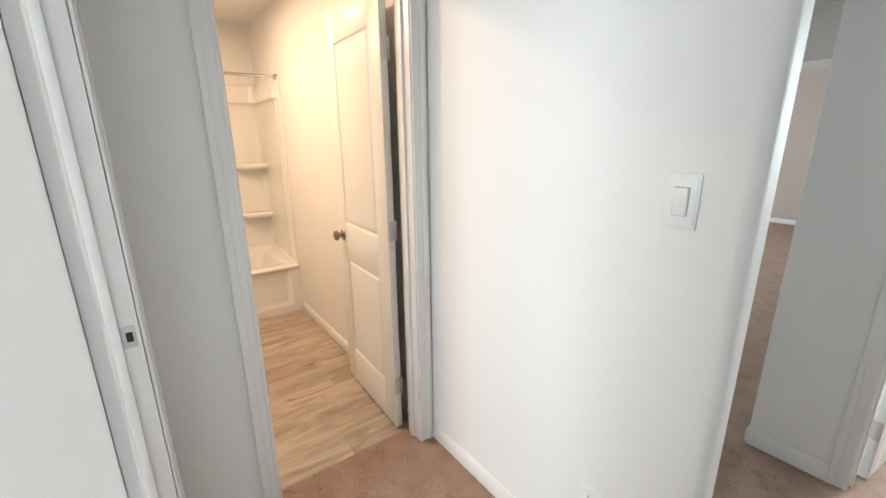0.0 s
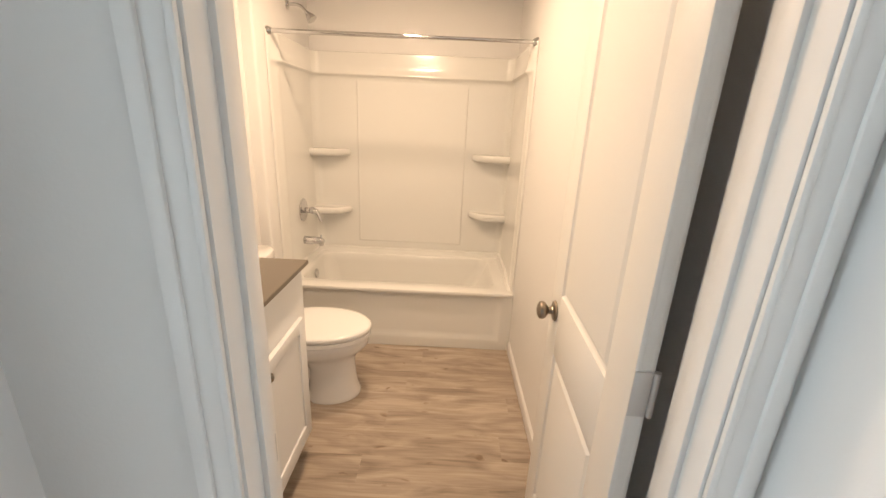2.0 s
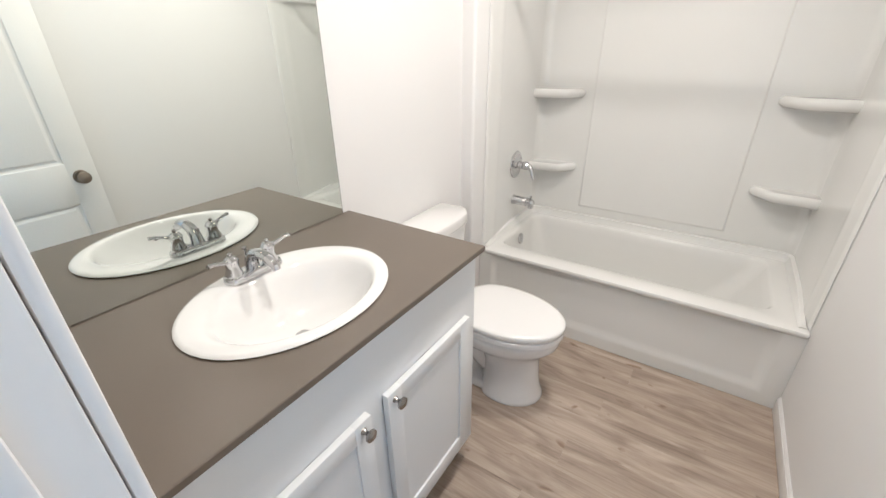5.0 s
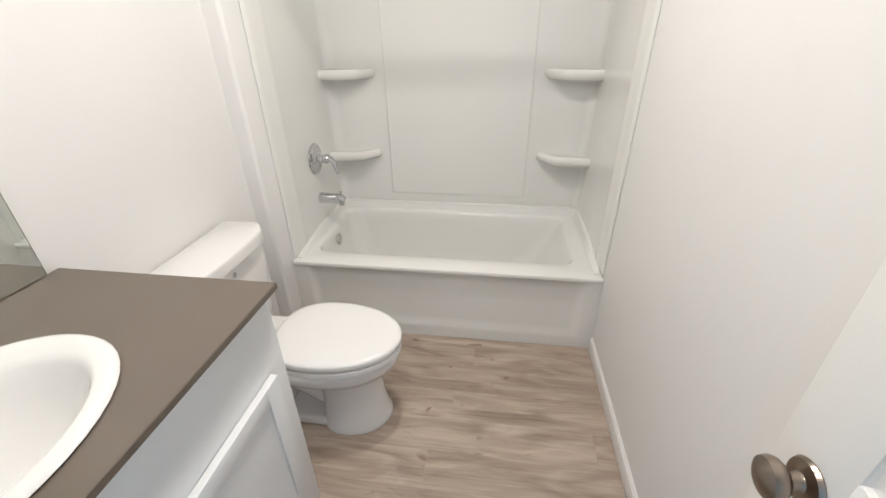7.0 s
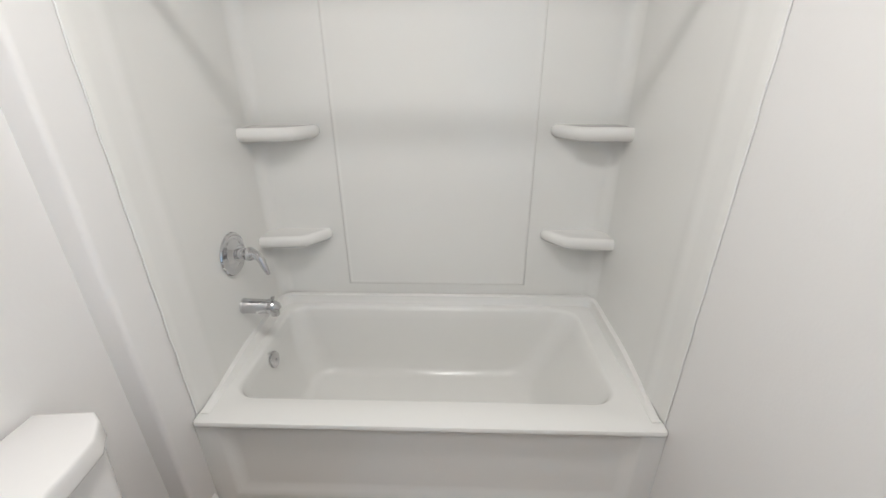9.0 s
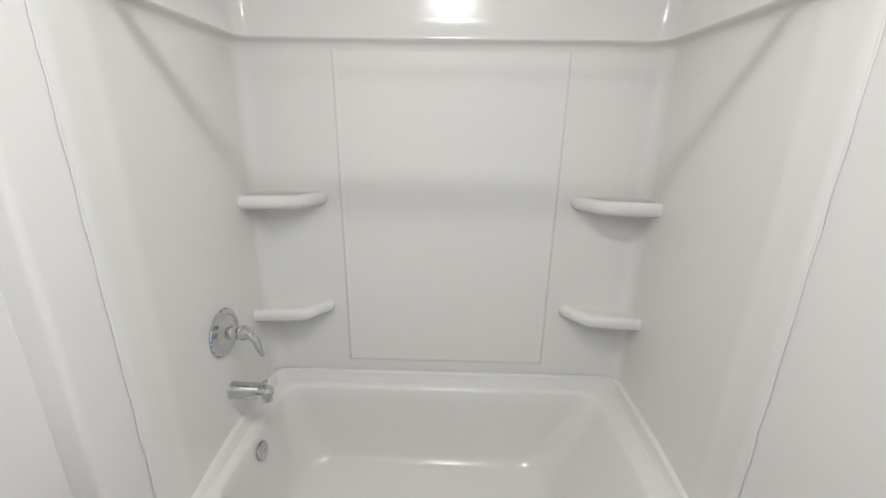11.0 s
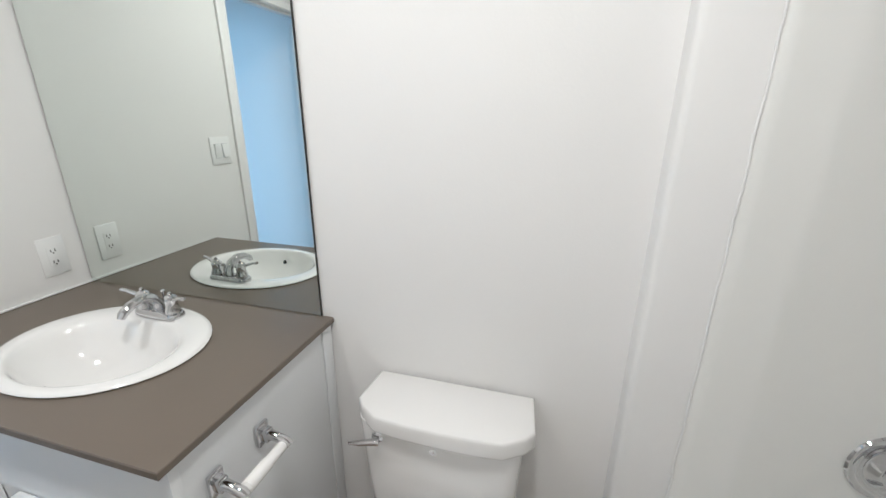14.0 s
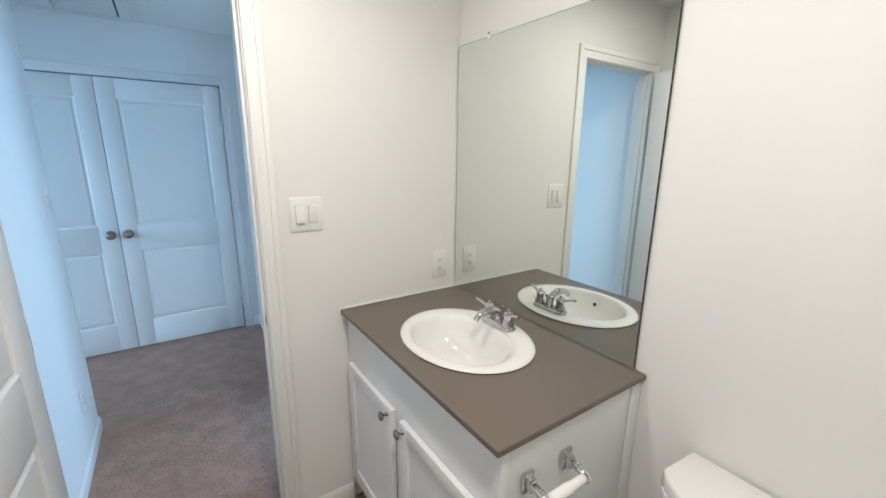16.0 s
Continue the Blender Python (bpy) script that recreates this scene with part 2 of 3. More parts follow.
setting("wall_entrance", join(box(X0 - T, DX0 - 0.02, YH, YE, 0, H), box(DX1 + 0.02, X1, YH, YE, 0, H),
                              box(DX0 - 0.02, DX1 + 0.02, YH, YE, DH + 0.02, H)), WALL,
        "white painted wall holding the bathroom doorway", "wall")
setting("wall_hall_west", join(box(HX - T, HX, LY1 + 0.02, YH, 0, H), box(HX - T, HX, CY, LY0 - 0.02, 0, H),
                               box(HX - T, HX, LY0 - 0.02, LY1 + 0.02, DH + 0.02, H)), WALL,
        "white painted hall wall holding the bedroom doorway", "wall")
setting("wall_closet", join(box(-2.7, CX0 - 0.02, CY - T, CY, 0, H), box(CX1 + 0.02, 5.1, CY - T, CY, 0, H),
                            box(CX0 - 0.02, CX1 + 0.02, CY - T, CY, CH, H)), WALL,
        "white painted wall round the closet doors", "wall")
setting("wall_closet_inside", box(CX0 - 0.1, CX1 + 0.1, CY - 0.75, CY - 0.65, 0, H), WALL, "white painted back wall of the closet", "wall")
setting("wall_landing", join(box(EX, EX + T, -3.30, NY, 0, H, 0.004), box(EX, EX + T, CY, -4.06, 0, H),
                             box(EX, EX + T, -4.06, -3.30, DH + 0.02, H)), WALL,
        "white painted landing wall with a doorway", "wall")
setting("wall_landing_side", box(EX + T, 9.4, NY - T, NY, 0, H), WALL, "white painted side wall of the open loft", "wall")
setting("wall_loft_far", box(9.3, 9.42, NY, 2.1, 0, H), BEIGE, "beige far wall of the carpeted loft", "wall")
# out of view, its window opening is invented for the loft fill
setting("wall_loft_north", join(box(X1 + T, 5.2, 2.0, 2.12, 0, H), box(6.8, 9.4, 2.0, 2.12, 0, H), box(5.2, 6.8, 2.0, 2.12, 0, 0.9),
                                box(5.2, 6.8, 2.0, 2.12, 2.2, H)), WALL, "unseen painted loft wall with an added window", "wall")
setting("loft_header", box(5.0, 5.3, NY, 2.0, 2.03, H, 0.004), WALL, "white painted dropped header across the loft", "header")
setting("wall_bedroom_west", join(box(-2.7, -2.58, CY, -3.45, 0, H), box(-2.7, -2.58, -2.05, YH, 0, H), box(-2.7, -2.58, -3.45, -2.05, 0, 0.85),
                                  box(-2.7, -2.58, -3.45, -2.05, 2.25, H)), WALL, "white painted bedroom wall with a window", "wall")
setting("wall_bedroom_north", box(-2.7, X0 - T, YH, YE, 0, H), WALL, "white painted bedroom wall", "wall")
setting("wall_side_room", box(5.0, 5.12, CY, NY - T, 0, H), WALL, "white painted far wall of the side room", "wall")
setting("ceiling", join(box(-2.8, 9.5, CY - 0.9, 2.2, H, H + 0.12)), CEIL, "white textured flat ceiling", "ceiling")

# floors
carpet = setting("floor_carpet", join(box(-2.75, 9.4, CY - 0.8, -1.868, -0.1, 0.004), box(X1 + T, 9.4, -1.868, 2.1, -0.1, 0.004)), CARPET,
                 "brown cut-pile carpet through hall and rooms", "carpet")
bath_floor = setting("floor_bathroom", box(X0, X1, -1.868, YB, -0.1, -0.006), SUBFLOOR, "grey-brown wood-look vinyl plank floor", "floor")


# ---- trim ----
def casing(name, u0, u1, top, m, label="white painted moulded door casing"):
    """Two legs and a head round an opening, local x along the wall, y out of it, z up."""
    w = 0.066
    bms = []
    for a, s in ((u0, -1), (u1, 1)):
        for lo, hi, d in ((0.004, 0.016, 0.009), (0.014, 0.048, 0.007), (0.043, w, 0.013)):
            x0, x1 = sorted((a + s * lo, a + s * hi))
            bms.append(box(x0, x1, 0.0, d, 0.0, top + hi, 0.003, 2))
    for lo, hi, d in ((0.004, 0.016, 0.009), (0.014, 0.048, 0.007), (0.043, w, 0.013)):
        bms.append(box(u0 - hi + 0.001, u1 + hi - 0.001, 0.0, d - 0.0006, top + lo, top + hi, 0.003, 2))
    return setting(name, moved(join(*bms), m), TRIM, label, "trim", 40)


def turned(x, y, deg):
    return pose(x, y, 0, 0, 0, deg)


def jamb(name, u0, u1, top, depth, m, stop=None):
    """Lining boards of an opening, with a stop strip: local x along the wall, y through it."""
    bms = [box(u0 - 0.02, u0, 0.001, depth - 0.001, 0, top + 0.02, 0.0015), box(u1, u1 + 0.02, 0.001, depth - 0.001, 0, top + 0.02, 0.0015),
           box(u0, u1, 0.001, depth - 0.001, top, top + 0.02, 0.0015)]
    if stop is not None:
        bms += [box(u0 - 0.001, u0 + 0.010, stop, stop + 0.034, 0, top, 0.002), box(u1 - 0.010, u1 + 0.001, stop, stop + 0.034, 0, top, 0.002),
                box(u0, u1, stop, stop + 0.034, top - 0.010, top + 0.001, 0.002)]
    return setting(name, moved(join(*bms), m), TRIM, "white painted door jamb with stop", "trim", 40)


casing("trim_bathroom_inside", DX0, DX1, DH, turned(0, YE, 0))
casing("trim_bathroom_hall", -DX1, -DX0, DH, turned(0, YH, 180))
jamb("trim_bathroom_jamb", DX0, DX1, DH, YE - YH, turned(0, YH, 0), 0.045)
casing("trim_bedroom_hall", -LY1, -LY0, DH, turned(HX, 0, -90))
jamb("trim_bedroom_jamb", LY0, LY1, DH, T, turned(HX, 0, 90), 0.04)
casing("trim_closet", CX0, CX1, CH - 0.005, turned(0, CY, 0), "white painted moulded closet casing")
casing("trim_landing", -4.04, -3.32, DH, turned(EX, 0, 90) @ Matrix.Scale(1, 4), "white painted moulded door casing")
jamb("trim_landing_jamb", -4.04, -3.32, DH, T, turned(EX + T, 0, 90), 0.04)


def baseboard(a, b, m_deg, h=0.083):
    """A skirting board from a to b on a wall; its face looks to the side that m_deg turns to."""
    a, b = Vector((*a, 0)), Vector((*b, 0))
    n = (b - a).length
    bm = join(box(0, n, 0.0, 0.011, 0.0, h - 0.012, 0.001), box(0, n, 0.0, 0.008, h - 0.014, h - 0.004, 0.001), box(0, n, 0.0, 0.005, h - 0.005, h, 0.0015))
    return setting("baseboard", moved(bm, Matrix.Translation(a) @ pose(0, 0, 0, 0, 0, m_deg)), TRIM, "white painted low baseboard", "baseboard", 40)


baseboard((X1, YE), (X1, -0.001), 90)
baseboard((X1, -3.115), (X1, YH), 90)
baseboard((0.49, YE), (DX0 - 0.067, YE), 0)
baseboard((X0, -0.097), (X0, -0.93), -90)
baseboard((0.0, -0.095), (X0 + 0.012, -0.095), 180)
baseboard((0.0, -0.004), (0.0, -0.106), -90)
baseboard((DX0 - 0.067, YH), (HX, YH), 180)
baseboard((X1 + 0.0, YH), (DX1 + 0.067, YH), 180)
baseboard((HX, LY0 - 0.067), (HX, CY), -90)
baseboard((HX, CY), (CX0 - 0.067, CY), 0)
baseboard((CX1 + 0.067, CY), (EX, CY), 0)
baseboard((EX, -3.255), (EX, NY), 90)
baseboard((EX, NY), (9.3, NY), 0)
baseboard((9.3, NY), (9.3, 2.0), 90)
baseboard((X1 + T, 2.0), (X1 + T, -3.115), -90)
baseboard((X0 - T, YH), (-2.58, YH), 180)


# ---- doors ----
def panel_door(name, width, height, m, label, knob_x, knob_z=0.92, thick=0.035, knob_both=True, hinges=(), hinge_x=0.0, hinge_face=1):
    """A two-panel moulded door: local x along the leaf, y through it (middle 0), z up."""
    door = thing(name, m.translation, label, "door", kind="structure")
    door.matrix_world = m
    h = thick / 2
    s, rails = 0.115, (0.215, 0.79, 0.99, height - 0.14)
    local = lambda bm: moved(bm, m)
    part("leaf", local(box(0, width, -h + 0.010, h - 0.010, 0, height)), DOORP, door)
    for y0, y1 in ((-h, -h + 0.013), (h - 0.013, h)):
        for a, b in ((0, s), (width - s, width)):
            part("stile", local(box(a, b, y0, y1, 0, height, 0.003)), DOORP, door)
        for z0, z1 in ((0, rails[0]), (rails[1], rails[2]), (rails[3], height)):
            part("rail", local(box(s - 0.004, width - s + 0.004, y0 + 0.0003, y1 - 0.0003, z0, z1, 0.003)), DOORP, door)
    for side in (-1, 1):
        for z0, z1 in ((rails[0], rails[1]), (rails[2], rails[3])):
            rings = []
            for inset, d in ((-0.002, 0.0012), (0.004, 0.0070), (0.010, 0.0085), (0.013, 0.0085), (0.026, 0.0030), (0.030, 0.0026)):
                yy = side * (h - d)
                x0, x1, a, b = s + inset, width - s - inset, z0 + inset, z1 - inset
                rings.append([(x0, yy, a), (x1, yy, a), (x1, yy, b), (x0, yy, b)])
            part("panel", local(loft(rings, cap_start=False)), DOORP, door, smooth=12)
    for side in ((-1, 1) if knob_both else (1,)):
        o = h * side
        knob = part("knob", local(lathe([(0.0, 0), (0.031, 0), (0.033, 0.003), (0.030, 0.008), (0.014, 0.011), (0.0115, 0.016), (0.0115, 0.024),
                                         (0.020, 0.029), (0.0275, 0.037), (0.029, 0.044), (0.026, 0.052), (0.015, 0.058), (0.0, 0.0595)],
                                        (knob_x, o, knob_z), (knob_x, o + side, knob_z))), NICKEL, door, "aged nickel round knob")
    for z in hinges:
        hin = part("hinge", local(join(cylinder((hinge_x, h * hinge_face + 0.004 * hinge_face, z - 0.045), (hinge_x, h * hinge_face + 0.004 * hinge_face, z + 0.045), 0.006, seg=12),
                                       box(hinge_x - 0.0025 if hinge_x <= 0 else hinge_x, hinge_x + 0.0 if hinge_x <= 0 else hinge_x + 0.0025, -h + 0.003, h, z - 0.045, z + 0.045, 0.0005))),
                   STEELW, door, "white-painted steel butt hinge")
    return door


# bathroom door, open against the side wall
panel_door("door_bathroom", 0.635, 2.04, pose(1.4150, -1.838, 0.012, 0, 0, 87.6), "white two-panel door standing open beside the wall", 0.565,
           knob_z=0.92, hinges=(0.24, 1.04, 1.80), hinge_x=-0.001, hinge_face=-1)
# closet doors
panel_door("door_closet", 0.7705, 2.04, pose(CX0 + 0.003, CY - 0.022, 0.012), "white two-panel closet door, closed", 0.718, 0.925, knob_both=False,
           hinges=(0.24, 1.05, 1.80), hinge_x=-0.001)
panel_door("door_closet_second", 0.7705, 2.04, pose(CX1 - 0.7745, CY - 0.022, 0.012), "white two-panel closet door, closed beside its twin", 0.052, 0.925,
           knob_both=False)
# door of the landing's room, standing open inward
panel_door("door_landing", 0.70, 2.01, pose(EX + T + 0.02, -3.345, 0.012, 0, 0, -8), "white two-panel door standing open", 0.64, hinges=(0.24, 1.8), hinge_x=-0.001)


def strike_plate(m):
    st = thing("strike_plate", m.translation, "small steel strike plate on the door jamb", "strike plate")
    part("plate", moved(box(-0.013, 0.022, 0.0, 0.0022, -0.029, 0.029, 0.001), m), STEELW, st)
    part("latch_hole", moved(join(box(-0.006, 0.008, 0.0018, 0.0029, -0.013, 0.013, 0.0005)), m), DARK, st, "dark latch hole")
    for z in (-0.022, 0.022):
        part("screw", moved(cylinder((0.004, 0.002, z), (0.004, 0.0034, z), 0.0035, seg=10), m), STEELW, st)
    return st


strike_plate(pose(DX0, YE - 0.022, 0.945, 0, 0, -90))
strike_plate(pose(HX - 0.022, LY1, 0.985, 0, 0, 180))


# ---- bath and surround ----
def make_bathtub():
    tub = thing("bathtub", (0.76, 0.38, 0), "glossy white acrylic alcove bathtub with plain apron", "bathtub")
    x0, x1, y0, y1, z = 0.001, 1.5245, 0.0, 0.757, 0.421
    rings = [rounded(x0, x1, y0 + 0.05, y1, 0.012, z - 0.031), rounded(x0, x1, y0 + 0.0085, y1, 0.012, z - 0.030), rounded(x0, x1, y0 + 0.002, y1, 0.012, z - 0.022), rounded(x0, x1, y0, y1, 0.012, z - 0.016), rounded(x0, x1, y0, y1, 0.012, z - 0.010),
             rounded(x0 + 0.003, x1 - 0.003, y0 + 0.003, y1 - 0.002, 0.012, z - 0.003), rounded(x0 + 0.010, x1 - 0.010, y0 + 0.010, y1 - 0.006, 0.012, z)]
    inner = [(0.070, 1.416, 0.108, 0.700, 0.085, z + 0.001), (0.076, 1.410, 0.114, 0.694, 0.082, z - 0.003), (0.081, 1.402, 0.121, 0.688, 0.08, z - 0.014),
             (0.086, 1.384, 0.128, 0.682, 0.085, z - 0.06), (0.100, 1.334, 0.140, 0.672, 0.10, z - 0.16), (0.130, 1.268, 0.158, 0.660, 0.11, z - 0.26),
             (0.152, 1.225, 0.175, 0.648, 0.12, 0.105), (0.172, 1.200, 0.195, 0.630, 0.12, 0.082), (0.200, 1.165, 0.225, 0.600, 0.11, 0.072)]
    for a, b, c, d, r, zz in inner:
        rings.append(rounded(a, b, c, d, r, zz))
    part("shell", loft(rings, cap_start=False), ACRYL, tub)
    # upstand along the back and the ends
    path = [(0.026, 0.036)] + [(0.026, 0.06 + 0.035 * k) for k in range(10)] + [(0.026, 0.70)] + [(0.076 - 0.05 * math.cos(radians(k * 15)), 0.70 + 0.042 * math.sin(radians(k * 15))) for k in range(1, 7)]
    path += [(1.525 - x, y) for x, y in path[::-1]]
    rings = []
    for i, (px, py) in enumerate(path):
        up = min(1.0, max(0.04, (py - 0.04) / 0.32))
        a, b = Vector(path[max(i - 1, 0)]), Vector(path[min(i + 1, len(path) - 1)])
        d = (b - a).normalized()
        nrm = Vector((d.y, -d.x))
        rings.append([(px + nrm.x * w, py + nrm.y * w, zz) for w, zz in ((-0.012, z - 0.012), (0.020, z - 0.010), (0.015, z + 0.002 + 0.004 * up), (0.010, z + 0.003 + 0.012 * up), (0.005, z + 0.004 + 0.036 * up), (-0.012, z + 0.004 + 0.040 * up))])
    part("upstand", loft(rings), ACRYL, tub)
    # apron with a plain recessed field
    field = []
    for inset, depth in ((0.0, 0.006), (0.070, 0.006), (0.080, 0.009), (0.092, 0.016), (0.106, 0.023), (0.124, 0.027)):
        field.append([(x0 + inset, y0 + depth, 0.002 + min(inset, 0.075) * 0.85 + max(0, inset - 0.075)), (x1 - inset, y0 + depth, 0.002 + min(inset, 0.075) * 0.85 + max(0, inset - 0.075)),
                      (x1 - inset, y0 + depth + 0.004, z - 0.027), (x0 + inset, y0 + depth + 0.004, z - 0.027)])
    part("apron", join(loft(field, cap_start=False), box(x0, x1, 0.036, 0.06, 0.0, z - 0.032)), ACRYL, tub, smooth=50)
    part("overflow_plate", lathe([(0, 0), (0.034, 0), (0.036, 0.003), (0.034, 0.009), (0.026, 0.012), (0.006, 0.012), (0.005, 0.010), (0, 0.010)],
                                 (0.090, 0.403, 0.345), (1.090, 0.403, 0.45)), CHROME, tub, "round chrome overflow plate")
    part("drain", lathe([(0, 0), (0.036, 0), (0.036, 0.004), (0.024, 0.006), (0.022, 0.018), (0.026, 0.022), (0.020, 0.032), (0, 0.033)],
                        (0.245, 0.395, 0.0725), (0.245, 0.395, 1)), CHROME, tub, "dark chrome pop-up drain")
    return tub


def make_surround():
    sur = thing("tub_surround", (0.76, 0.77, 0.42), "glossy white moulded tub surround with corner shelves", "tub surround")
    r = 0.055
    xl, yb = 0.0, 0.779
    prof = [(0.016, 0.423), (0.020, 0.424), (0.020, 0.475), (0.020, 1.70), (0.022, 1.74), (0.028, 1.762), (0.036, 1.772), (0.044, 1.776), (0.048, 1.783), (0.047, 1.792),
            (0.042, 1.80), (0.037, 1.85), (0.034, 1.918), (0.032, 1.930), (0.020, 1.934), (0.0015, 1.935)]

    def path(d):
        out = []
        left = [(0.034, 0.003), (0.040, 0.008), (0.060, 0.011), (0.110, 0.012), (0.124, 0.014), (0.138, 0.0165), (0.152, 0.0170), (0.170, 0.0155), (0.190, 0.014), (0.35, 0.014), (0.60, 0.014)]
        for y, w in left:
            f = min(1.0, max(0.0, (y - 0.034) / 0.10))
            out.append((xl + max(0.002, (d - 0.020) * f * f * (3 - 2 * f) + w), y))
        c = (xl + d - 0.006 + r, yb - d - r)
        for k in range(0, 9):
            a = radians(180 - 90 * k / 8)
            out.append((c[0] + r * math.cos(a), c[1] + r * math.sin(a)))
        return out + [(1.525 - x, y) for x, y in out[::-1]]

    rings = []
    for d, z in prof:
        rings.append([(x, y, z) for x, y in path(d)])
    part("shell", loft(rings, closed=False), ACRYL, sur, smooth=35)
    # middle panel, a little proud with a soft edge
    yf = yb - 0.020
    steps = []
    for inset, d in ((0.0, 0.0005), (0.004, 0.0045), (0.010, 0.0055), (0.016, 0.0035), (0.020, 0.003)):
        a, b = 0.345 + inset, 1.179 - inset
        steps.append([(a, yf - d, 0.515 + inset), (b, yf - d, 0.515 + inset), (b + 0.0, yf - d, 1.766), (a, yf - d, 1.766)])
    part("middle_panel", loft(steps, cap_start=False), ACRYL, sur, smooth=60)
    for z in (1.252, 0.799):
        for side in (0, 1):
            shape = [(0.006, 0.762), (0.304, 0.762), (0.306, 0.748), (0.298, 0.734), (0.262, 0.692), (0.236, 0.662), (0.222, 0.650), (0.200, 0.644), (0.06, 0.629), (0.006, 0.624)]
            rings = []
            for inset, dz in ((0.034, -0.056), (0.016, -0.051), (0.005, -0.041), (0.0, -0.031), (0.0, -0.014), (0.004, -0.005), (0.011, 0.0), (0.022, 0.001), (0.034, -0.002)):
                ring = []
                for x, y in shape:
                    k = 1 - inset / 0.20
                    px, py = 0.016 + 0.96 * (x - 0.016) * (k if x > 0.02 else 1), 0.762 - (0.762 - y) * (1 - inset / 0.13)
                    ring.append((1.525 - px if side else px, py, z + dz))
                rings.append(ring)
            part("corner_shelf", loft(rings), ACRYL, sur, "rounded moulded corner shelf", 50)
    for x in (0.004, 1.5215):
        part("caulk_bead", moved(tube([(0, 0.032 + 0.0012 * math.sin(k * 1.7) + 0.0009 * math.sin(k * 4.1), 0.42 + k * 0.0505) for k in range(31)], 0.0026, 8), Matrix.Translation((x, 0, 0))),
             CAULK, sur, "uneven white caulk bead")
    return sur


make_bathtub()
make_surround()


def make_valve():
    v = thing("shower_valve", (0.015, 0.417, 0.828), "round chrome shower valve with a curved lever", "shower valve")
    y, z, x = 0.417, 0.828, 0.014
    part("escutcheon", lathe([(0, 0), (0.080, 0), (0.083, 0.004), (0.080, 0.009), (0.066, 0.012), (0.060, 0.010), (0.050, 0.012), (0.036, 0.024), (0.030, 0.026), (0, 0.026)],
                             (x, y, z), (1, y, z), 40), CHROME, v)
    part("stem", lathe([(0, 0), (0.021, 0), (0.021, 0.030), (0.018, 0.034), (0, 0.034)], (x + 0.024, y, z), (1, y, z)), CHROME, v)
    part("lever", join(lathe([(0, 0), (0.022, 0), (0.026, 0.008), (0.026, 0.022), (0.020, 0.034), (0, 0.038)], (x + 0.052, y, z), (1, y, z)),
                       tube([(x + 0.070, y, z + 0.004), (x + 0.095, y - 0.004, z - 0.002), (x + 0.112, y - 0.008, z - 0.024), (x + 0.122, y - 0.012, z - 0.056), (x + 0.132, y - 0.014, z - 0.078)],
                            [0.018, 0.017, 0.014, 0.011, 0.007], 16)), CHROME, v, "curved chrome lever handle")
    return v


def make_tub_spout():
    s = thing("tub_spout", (0.014, 0.41, 0.605), "chrome tub spout with diverter knob", "tub spout")
    y, z = 0.41, 0.604
    part("spout", join(lathe([(0, 0), (0.031, 0), (0.032, 0.004), (0.030, 0.010), (0.0295, 0.06), (0.028, 0.10)], (0.014, y, z), (1, y, z - 0.02)),
                       tube([(0.11, y, z), (0.130, y, z - 0.002), (0.146, y, z - 0.008), (0.152, y, z - 0.016)], [0.0282, 0.027, 0.023, 0.016], 20),
                       cylinder((0.137, y, z - 0.01), (0.137, y, z - 0.040), 0.019, 0.017, bevel=0.002)), CHROME, s)
    part("diverter_knob", lathe([(0.004, 0), (0.004, 0.012), (0.008, 0.015), (0.008, 0.021), (0, 0.024)], (0.138, y, z + 0.020), (0.138, y, 2)), CHROME, s)
    return s


def make_shower_head():
    s = thing("wall_shower", (0.0, 0.40, 2.14), "small chrome wall shower on a bent arm", "shower")
    part("flange", lathe([(0, 0), (0.030, 0), (0.028, 0.006), (0.012, 0.012), (0, 0.012)], (0.0, 0.40, 2.14), (1, 0.40, 2.14)), CHROME, s)
    part("arm", tube([(0.0, 0.40, 2.14), (0.05, 0.40, 2.142), (0.085, 0.40, 2.134), (0.108, 0.40, 2.115), (0.122, 0.40, 2.098)], 0.0095, 14), CHROME, s)
    part("head", lathe([(0, 0), (0.012, 0), (0.014, 0.014), (0.020, 0.022), (0.032, 0.052), (0.034, 0.060), (0.028, 0.063), (0, 0.060)], (0.118, 0.40, 2.104), (0.160, 0.40, 2.052)), CHROME, s)
    return s


def make_rod():
    s = thing("shower_rod", (0.76, 0.067, 1.93), "straight chrome shower curtain rod with no curtain", "curtain rod")
    part("rod", join(cylinder((0.004, 0.067, 1.93), (0.80, 0.067, 1.93), 0.0125, seg=20), cylinder((0.78, 0.067, 1.93), (1.521, 0.067, 1.93), 0.0105, seg=20)), CHROME, s)
    for x, d in ((0.0, 1), (1.525, -1)):
        part("end_cap", lathe([(0, 0), (0.024, 0), (0.026, 0.004), (0.024, 0.012), (0.016, 0.026), (0.0135, 0.030), (0, 0.030)], (x, 0.067, 1.93), (x + d, 0.067, 1.93)), CHROME, s)
    return s


make_valve()
make_tub_spout()
make_shower_head()
make_rod()


